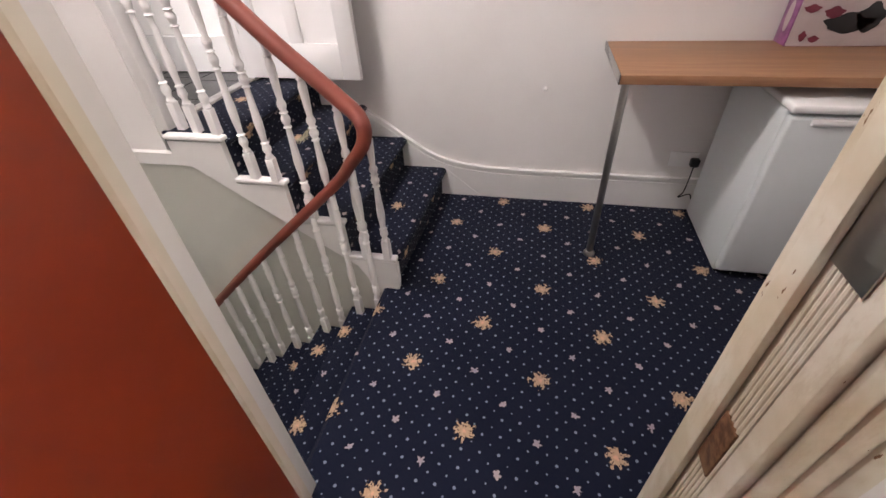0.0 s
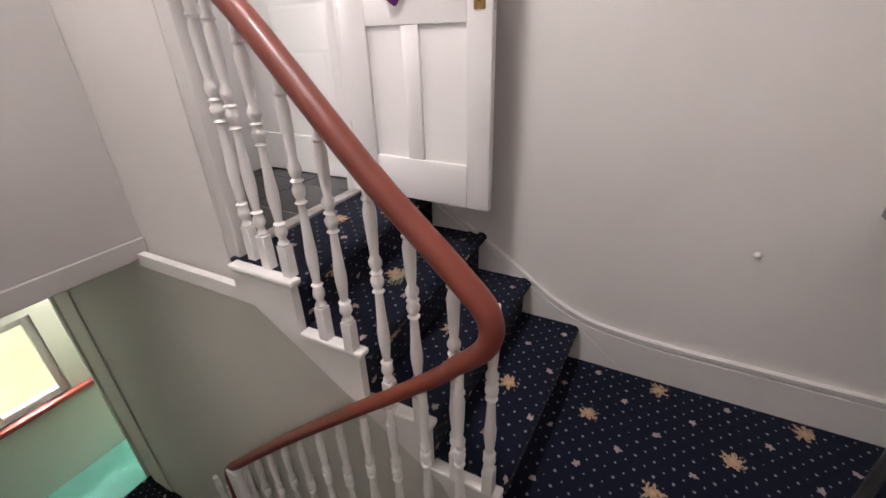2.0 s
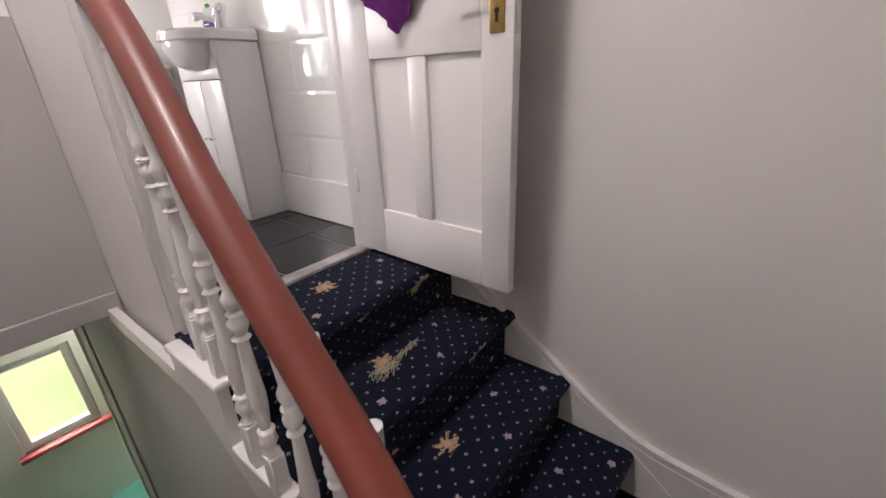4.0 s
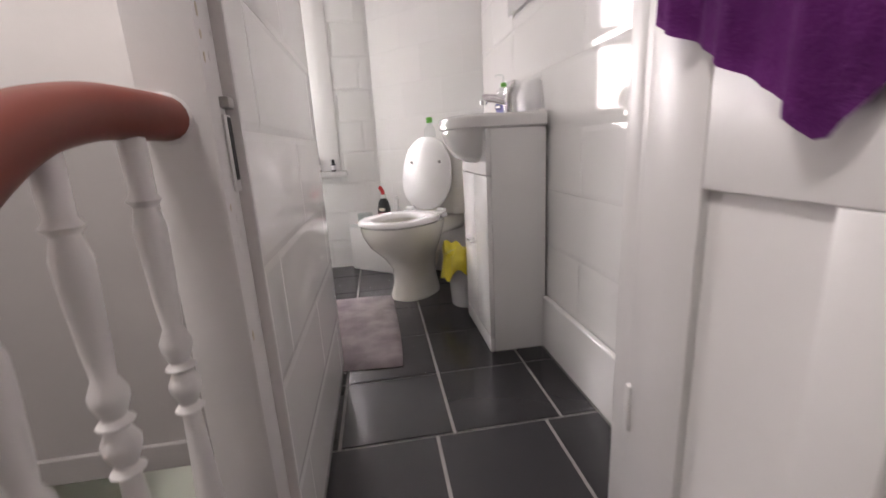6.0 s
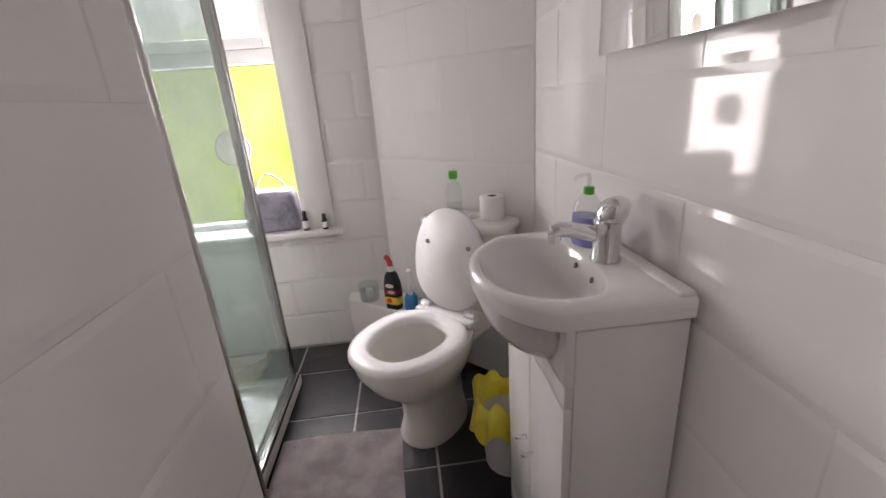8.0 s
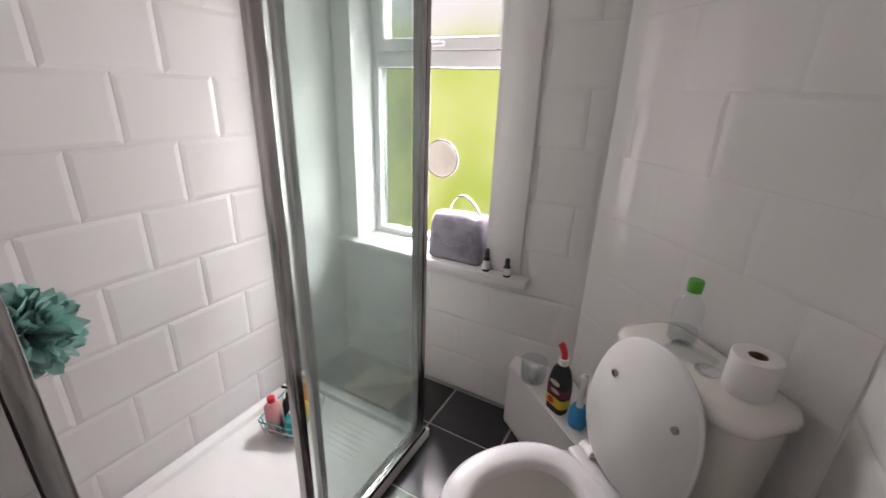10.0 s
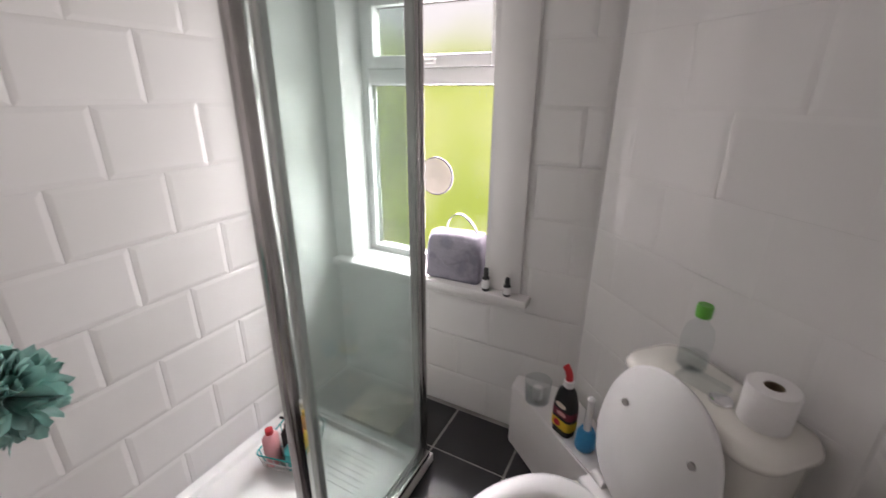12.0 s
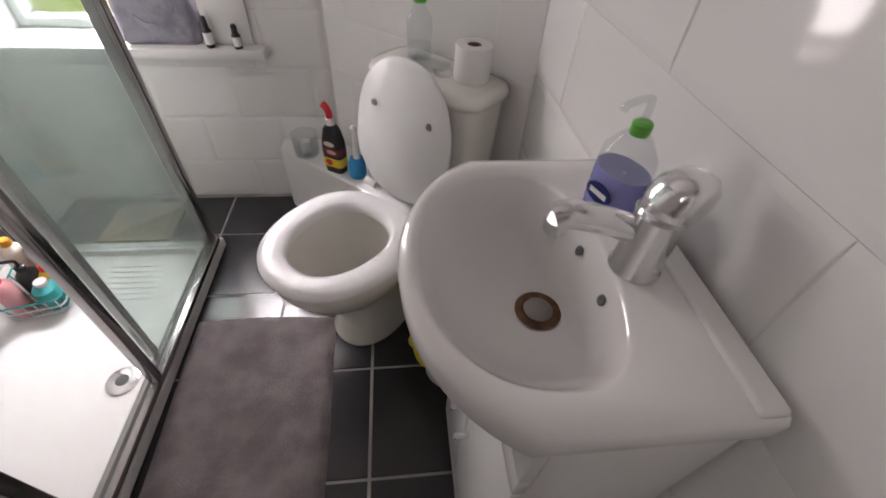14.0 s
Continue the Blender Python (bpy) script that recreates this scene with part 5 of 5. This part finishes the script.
p = part("glass", boxed(SX + 0.014, SX + 0.020, 1.290, 1.803, 0.0712, SH), SHOWER_GLASS, screen, "hazy greenish glass")
p.visible_shadow = False
p = part("end_glass", boxed(XL + 0.03, SX - 0.015, 1.832, 1.838, 0.047, SH), SHOWER_GLASS, screen, "hazy greenish glass")
p.visible_shadow = False
part("end_profile", boxed(XL + 0.001, XL + 0.03, 1.825, 1.845, 0.047, SH, 0.003), ALUMINIUM, screen)
part("wall_profile", boxed(0.128, 0.159, 0.8135, 0.834, 0.0, SH + 0.04, 0.004), ALUMINIUM, screen)
part("wall_profile", boxed(0.106, 0.127, 0.8135, 0.840, 0.0, SH + 0.04, 0.003), PLASTIC, screen)
part("seal", boxed(0.090, 0.105, 0.8135, 0.837, 0.0, SH + 0.04, 0.003), DARK_GREY, screen)

board = thing("floor_board", "pale bare board lying between shower and window wall", "board")
part("plank", boxed(-0.56, -0.30, 1.90, 2.13, 0.0, 0.022, 0.002), BOARD, board)

basket = thing("shower_basket", "white and teal wire basket of toiletries in the shower", "basket", m=pose(-0.583, 1.642, 0.032, 0, 0, 14))
for z, g in ((0.005, 0.0), (0.035, 0.006), (0.07, 0.012)):
    loop = [Vector(p) for p in round_rect(-0.075 - g, 0.075 + g, -0.10 - g, 0.10 + g, 0.02, z)]
    part("ring", tube(loop + loop[:1], 0.003, 6), PLASTIC if z < 0.06 else TEAL, basket)
for k in range(6):
    x = -0.065 + 0.026 * k
    part("wire", tube([Vector((x * 1.12, -0.111, 0.07)), Vector((x, -0.10, 0.005)), Vector((x, 0.10, 0.005)), Vector((x * 1.12, 0.111, 0.07))], 0.0022, 6), PLASTIC, basket)
for k in range(5):
    y = -0.08 + 0.04 * k
    part("wire", tube([Vector((-0.086, y * 1.1, 0.07)), Vector((-0.075, y, 0.005)), Vector((0.075, y, 0.005)), Vector((0.086, y * 1.1, 0.07))], 0.0022, 6), TEAL, basket)


def toiletry(name, x, y, r, h, body, cap, label, turn=0.0, pump=False):
    t = thing(name, label, "bottle", m=pose(-0.583, 1.642, 0.040, 0, 0, 14) @ pose(x, y, 0, turn, turn * 0.6, 0))
    part("body", rings(bmesh.new(), [oval(0, 0, r * 0.9, r * 0.9, r * 1.1, 0, 22), oval(0, 0, r, r, r * 1.25, 0.006, 22), oval(0, 0, r, r, r * 1.25, h * 0.75, 22), oval(0, 0, r * 0.55, r * 0.55, r * 0.6, h * 0.86, 22)]), body, t, smooth=50)
    part("cap", lathe([(r * 0.5, h * 0.86), (r * 0.56, h * 0.87), (r * 0.56, h * 0.98), (r * 0.4, h)], 16), cap, t)
    if pump:
        part("pump", tube(smooth_path([(0, 0, h), (0, 0, h + 0.02), (-0.03, 0, h + 0.022)], 3), 0.005, 8), cap, t)


toiletry("shampoo_bottle", -0.04, -0.07, 0.026, 0.17, PINK, RED_CAP, "pink shampoo bottle with a red cap", 4)
toiletry("pump_bottle", 0.0, -0.015, 0.026, 0.15, BLACK, BLACK, "black pump bottle in the basket", 3, True)
toiletry("shower_gel", 0.045, 0.035, 0.026, 0.16, ORANGE, YELLOW, "orange shower gel bottle", -5)
toiletry("cream_tub", 0.045, -0.06, 0.032, 0.11, TEAL, PLASTIC, "teal tub with a white lid", 2)
toiletry("lotion_bottle", -0.035, 0.06, 0.028, 0.19, CREAM, ORANGE, "cream lotion bottle with an orange cap", -3)
toiletry("sponge_bottle", 0.048, -0.012, 0.022, 0.13, YELLOW, RED_CAP, "small yellow bottle with a red cap", 3)
toiletry("conditioner_bottle", 0.0, 0.085, 0.025, 0.18, PLASTIC, PLASTIC, "white conditioner bottle in the basket", 5)

puff = thing("bath_puff", "pale green mesh bath puff hanging in the shower", "bath puff", m=pose(-0.40, 0.945, 0.875) @ Matrix.Scale(1.3, 4))
rnd = random.Random(4)
bm = bmesh.new()
for k in range(64):
    d = Vector((rnd.gauss(0, 1), rnd.gauss(0, 1), rnd.gauss(0, 1.15))).normalized()
    u = d.orthogonal().normalized()
    v = d.cross(u)
    turn, size, high, waves = rnd.uniform(0, 6.28), rnd.uniform(0.018, 0.030), rnd.uniform(0.052, 0.074), rnd.choice((3, 4, 5))
    rows = []
    for q in range(4):
        f = q / 3
        loop = []
        for i in range(20):
            t = 2 * math.pi * i / 20 + turn
            flare = size * (0.15 + 0.85 * f ** 0.8) * (1 + 0.28 * f * math.sin(waves * t + k))
            lift = 0.010 + (high - 0.010) * f - 0.012 * f * f * (1 + math.cos(waves * t + 2 * k))
            loop.append(bm.verts.new(d * lift + (u * math.cos(t) + v * math.sin(t)) * flare))
        rows.append(loop)
    for a, b in zip(rows, rows[1:]):
        for i in range(20):
            bm.faces.new((a[i], a[(i + 1) % 20], b[(i + 1) % 20], b[i]))
bmesh.ops.solidify(bm, geom=bm.faces[:], thickness=0.0012)
part("mesh", bm, PUFF, puff, smooth=60)
part("hook", bar((0.0, -0.101, 0.01), (0.0, 0.0, 0.0), 0.003, 8), CHROME, puff)

shower = thing("shower_fixture", "white shower pipe with a small chrome head on the end wall", "shower")
part("arm", tube(smooth_path([(-0.36, 0.8135, 1.62), (-0.36, 0.87, 1.625), (-0.38, 0.915, 1.59), (-0.40, 0.935, 1.55)], 5), 0.009, 10), PLASTIC, shower)
head = part("head", lathe([(0.045, 0.0), (0.047, 0.006), (0.040, 0.018), (0.012, 0.034), (0.010, 0.05)], 24), CHROME, shower)
head.matrix_world = pose(-0.407, 0.945, 1.512, -12, -8, 0)
rod = thing("curtain_rod", "short dark curtain rod with white brackets over the window", "curtain rod")
part("bar", bar((-0.66, 2.285, 1.742), (-0.135, 2.285, 1.742), 0.006, 10), BLACK, rod)
for x in (-0.165, -0.62):
    part("bracket", boxed(x - 0.012, x + 0.012, 2.277, 2.293, 1.729, 1.761, 0.002), PLASTIC, rod)

# ---------------------------------------------------------------- window sill things
bag = thing("wash_bag", "grey marbled wash bag with a carry handle on the sill", "wash bag", m=pose(-0.175, 2.250, 0.6405, 0, 0, 4) @ Matrix.Diagonal((0.88, 0.95, 1.12, 1.0)))
bm = bmesh.new()
rings(bm, [round_rect(-0.128, 0.128, -0.062, 0.062, 0.022, 0.0), round_rect(-0.138, 0.138, -0.070, 0.070, 0.026, 0.012), round_rect(-0.138, 0.138, -0.068, 0.068, 0.028, 0.09), round_rect(-0.134, 0.130, -0.062, 0.062, 0.030, 0.150), round_rect(-0.126, 0.120, -0.050, 0.050, 0.028, 0.168), round_rect(-0.10, 0.10, -0.022, 0.022, 0.016, 0.177)])
bmesh.ops.subdivide_edges(bm, edges=bm.edges[:], cuts=2, use_grid_fill=True)
for v in bm.verts:
    v.co += Vector((0, 1, 0.4)) * 0.010 * noise.noise(v.co * 16) + Vector((0.006, 0, 0)) * noise.noise(v.co * 22 + Vector((5, 0, 0)))
    v.co.z = max(v.co.z, 0.0)
part("body", bm, MARBLED, bag, smooth=60)
bm = bmesh.new()
hp = smooth_path([(-0.058, 0.0, 0.168), (-0.050, 0.0, 0.205), (-0.02, 0.0, 0.232), (0.02, 0.0, 0.236), (0.07, 0.0, 0.205), (0.10, 0.0, 0.166)], 5)
loops = [[p + Vector((0, -0.012, 0)), p + Vector((0, 0.012, 0)), p + Vector((0, 0.012, 0.005)), p + Vector((0, -0.012, 0.005))] for p in hp]
part("handle", rings(bm, loops), MARBLED, bag)
part("zip", tube(smooth_path([(-0.11, -0.052, 0.14), (0, -0.056, 0.148), (0.11, -0.052, 0.142)], 4), 0.003, 6), DARK_GREY, bag)
bm = rings(bmesh.new(), [[p + Vector((0, -0.004, -0.008)), p + Vector((0, -0.001, -0.008)), p + Vector((0, -0.001, 0.008)), p + Vector((0, -0.004, 0.008))] for p in smooth_path([(-0.06, -0.07, 0.075), (-0.02, -0.076, 0.055), (0.04, -0.076, 0.07), (0.08, -0.07, 0.10)], 4)])
part("strap", bm, MARBLED, bag)


def vial(name, x, y, h, label):
    t = thing(name, label, "bottle", m=pose(x, y, 0.6405))
    part("body", lathe([(0.013, 0.0), (0.0145, 0.003), (0.0145, h * 0.55), (0.007, h * 0.68)], 16), BLACK, t, smooth=50)
    part("label", lathe([(0.0148, h * 0.12), (0.0148, h * 0.5)], 16), PLASTIC, t, "white label")
    part("cap", lathe([(0.009, h * 0.66), (0.010, h * 0.68), (0.009, h * 0.95), (0.005, h)], 14), BLACK, t)


vial("dropper_bottle", -0.018, 2.176, 0.095, "small dark bottle with a white label on the sill")
vial("dropper_bottle", 0.072, 2.170, 0.075, "short dark bottle with a white label on the sill")

# ---------------------------------------------------------------- lamps
LAMP_AT = (-0.28, -0.45)
lamp = thing("ceiling_light", "round opal ceiling light over the landing", "ceiling light")
part("base", lathe([(0.16, TOP - 0.03), (0.17, TOP)], 32, LAMP_AT), PLASTIC, lamp)
part("diffuser", lathe([(0.02, TOP - 0.10), (0.10, TOP - 0.09), (0.15, TOP - 0.06), (0.155, TOP - 0.031)], 32, LAMP_AT), LAMP_GLOW, lamp)
# added fill, out of view: brightens the lower room and hall
lamp = thing("ceiling_light", "unseen round fill light added to brighten the lower room", "ceiling light")
part("base", lathe([(0.10, -0.23), (0.11, -0.2)], 32, (0.55, 2.05)), PLASTIC, lamp)
part("diffuser", lathe([(0.02, -0.29), (0.08, -0.28), (0.095, -0.25), (0.098, -0.231)], 32, (0.55, 2.05)), LAMP_GLOW, lamp)
# added fill, out of view: stands in for light from this room through the doorway
lamp = thing("ceiling_light", "unseen round fill light added in the room behind", "ceiling light")
part("base", lathe([(0.16, TOP - 0.03), (0.17, TOP)], 32, (-2.1, -2.85)), PLASTIC, lamp)
part("diffuser", lathe([(0.02, TOP - 0.10), (0.10, TOP - 0.09), (0.15, TOP - 0.06), (0.155, TOP - 0.031)], 32, (-2.1, -2.85)), ROOM_GLOW, lamp)


# ---------------------------------------------------------------- tiles
PIECES = {}


def piece_mesh(w, h, bevel, proud, material, side):
    """A tile with a sloped edge; alike tiles share one mesh. It lies in local xz, facing -y."""
    key = (round(w, 3), round(h, 3), bevel, side, material.name)
    if key not in PIECES:
        b, c = min(bevel, h / 3), min(side, w / 3)
        mesh = bpy.data.meshes.new("tile")
        v = [(0, 0.012, 0), (w, 0.012, 0), (w, 0.012, h), (0, 0.012, h), (0, 0.0102, 0), (w, 0.0102, 0), (w, 0.0102, h), (0, 0.0102, h), (c, 0.0102 - proud, b), (w - c, 0.0102 - proud, b), (w - c, 0.0102 - proud, h - b), (c, 0.0102 - proud, h - b)]
        f = [(8, 9, 10, 11)]
        for lo in (0, 4):
            f += [(lo + i, lo + (i + 1) % 4, lo + 4 + (i + 1) % 4, lo + 4 + i) for i in range(4)]
        mesh.from_pydata(v, [], f)
        mesh.materials.append(material)
        PIECES[key] = mesh
    return PIECES[key]


def cut(rect, hole):
    x0, x1, y0, y1 = rect
    a0, a1, b0, b1 = hole
    if a0 >= x1 or a1 <= x0 or b0 >= y1 or b1 <= y0:
        return [rect]
    out = []
    if x0 < a0:
        out.append((x0, a0, y0, y1))
    if x1 > a1:
        out.append((a1, x1, y0, y1))
    x0, x1 = max(x0, a0), min(x1, a1)
    if y0 < b0:
        out.append((x0, x1, y0, b0))
    if y1 > b1:
        out.append((x0, x1, b1, y1))
    return out


def tiled(parent, m, length, z0, z1, w, h, u_off, z_off, material, holes=(), joint=0.0010, bevel=0.014, proud=0.0021, bond=True, side=0.016):
    """Tiles over a wall's face: m puts local x along the wall, z up and -y out of it."""
    row = math.floor((z0 - z_off) / h)
    while z_off + row * h < z1:
        za, zb = max(z0, z_off + row * h), min(z1, z_off + (row + 1) * h)
        shift = u_off + (w / 2 if bond and row % 2 else 0.0)
        col = math.floor((0 - shift) / w)
        while shift + col * w < length:
            rects = [(max(0, shift + col * w), min(length, shift + (col + 1) * w), za, zb)]
            for hole in holes:
                rects = [r for rect in rects for r in cut(rect, hole)]
            for a0, a1, b0, b1 in rects:
                if a1 - a0 > 0.012 and b1 - b0 > 0.012:
                    ob = new("tile", piece_mesh(a1 - a0 - joint, b1 - b0 - joint, bevel, proud, material, side))
                    ob.matrix_world = m @ Matrix.Translation((a0 + joint / 2, 0, b0 + joint / 2))
                    ob.parent = parent
            col += 1
        row += 1


def face(x, y, turn):
    return Matrix.Translation((x, y, 0)) @ pose(0, 0, 0, 0, 0, turn)


walls = {o.name: o for o in scene.objects}
tiled(walls["wall_basin"], face(XR, 1.635, -90), 1.56, 0.0, TOP, 0.60, 0.2, 0.195, -0.008, TILE_WHITE, [(0.49, 0.995, 1.24, 1.78)], 0.0005, 0.014, 0.0016, True, 0.0025)
tiled(walls["wall_partition"], face(0.17, 0.031, 90), 0.78, 0.0, TOP, 0.60, 0.2, 0.10, -0.005, TILE_WHITE, (), 0.0005, 0.014, 0.0016, True, 0.0025)
tiled(walls["wall_shower"], face(XL, 0.812, 90), 1.385, 0.0, TOP, 0.289, 0.192, 0.2575, -0.016, TILE_WHITE)
tiled(walls["wall_window"], face(XL, YW, 0), 1.135, 0.0, TOP, 0.289, 0.192, 0.2, -0.016, TILE_WHITE, [(0.0, 0.885, 0.606, WZ1 + 0.1)])
tiled(walls["wall_diagonal"], DIAG, DIAG_LEN, 0.0, TOP, 0.289, 0.192, 0.1, -0.016, TILE_WHITE, (), 0.0004, 0.012, 0.0009)
floor_m = Matrix(((1, 0, 0, XL), (0, 0, 1, 0.047), (0, -1, 0, 0.0), (0, 0, 0, 1)))
FLOOR_HOLE = (0.0, 0.158 - XL, 0.0, 0.763)
ROW = 0.36 - 0.047
tiled(walls["floor_slab"], floor_m, 0.91 - XL, 0.0, ROW, 0.309, ROW, 0.442 - XL - 0.309 * 4, 0.0, TILE_BLACK, [FLOOR_HOLE], 0.0032, 0.003, 0.0095, False, 0.004)
tiled(walls["floor_slab"], floor_m, 0.91 - XL, ROW, 2.19 - 0.047, 0.309, 0.317, 0.490 - XL - 0.309 * 5, ROW, TILE_BLACK, [FLOOR_HOLE], 0.0032, 0.003, 0.0095, False, 0.004)
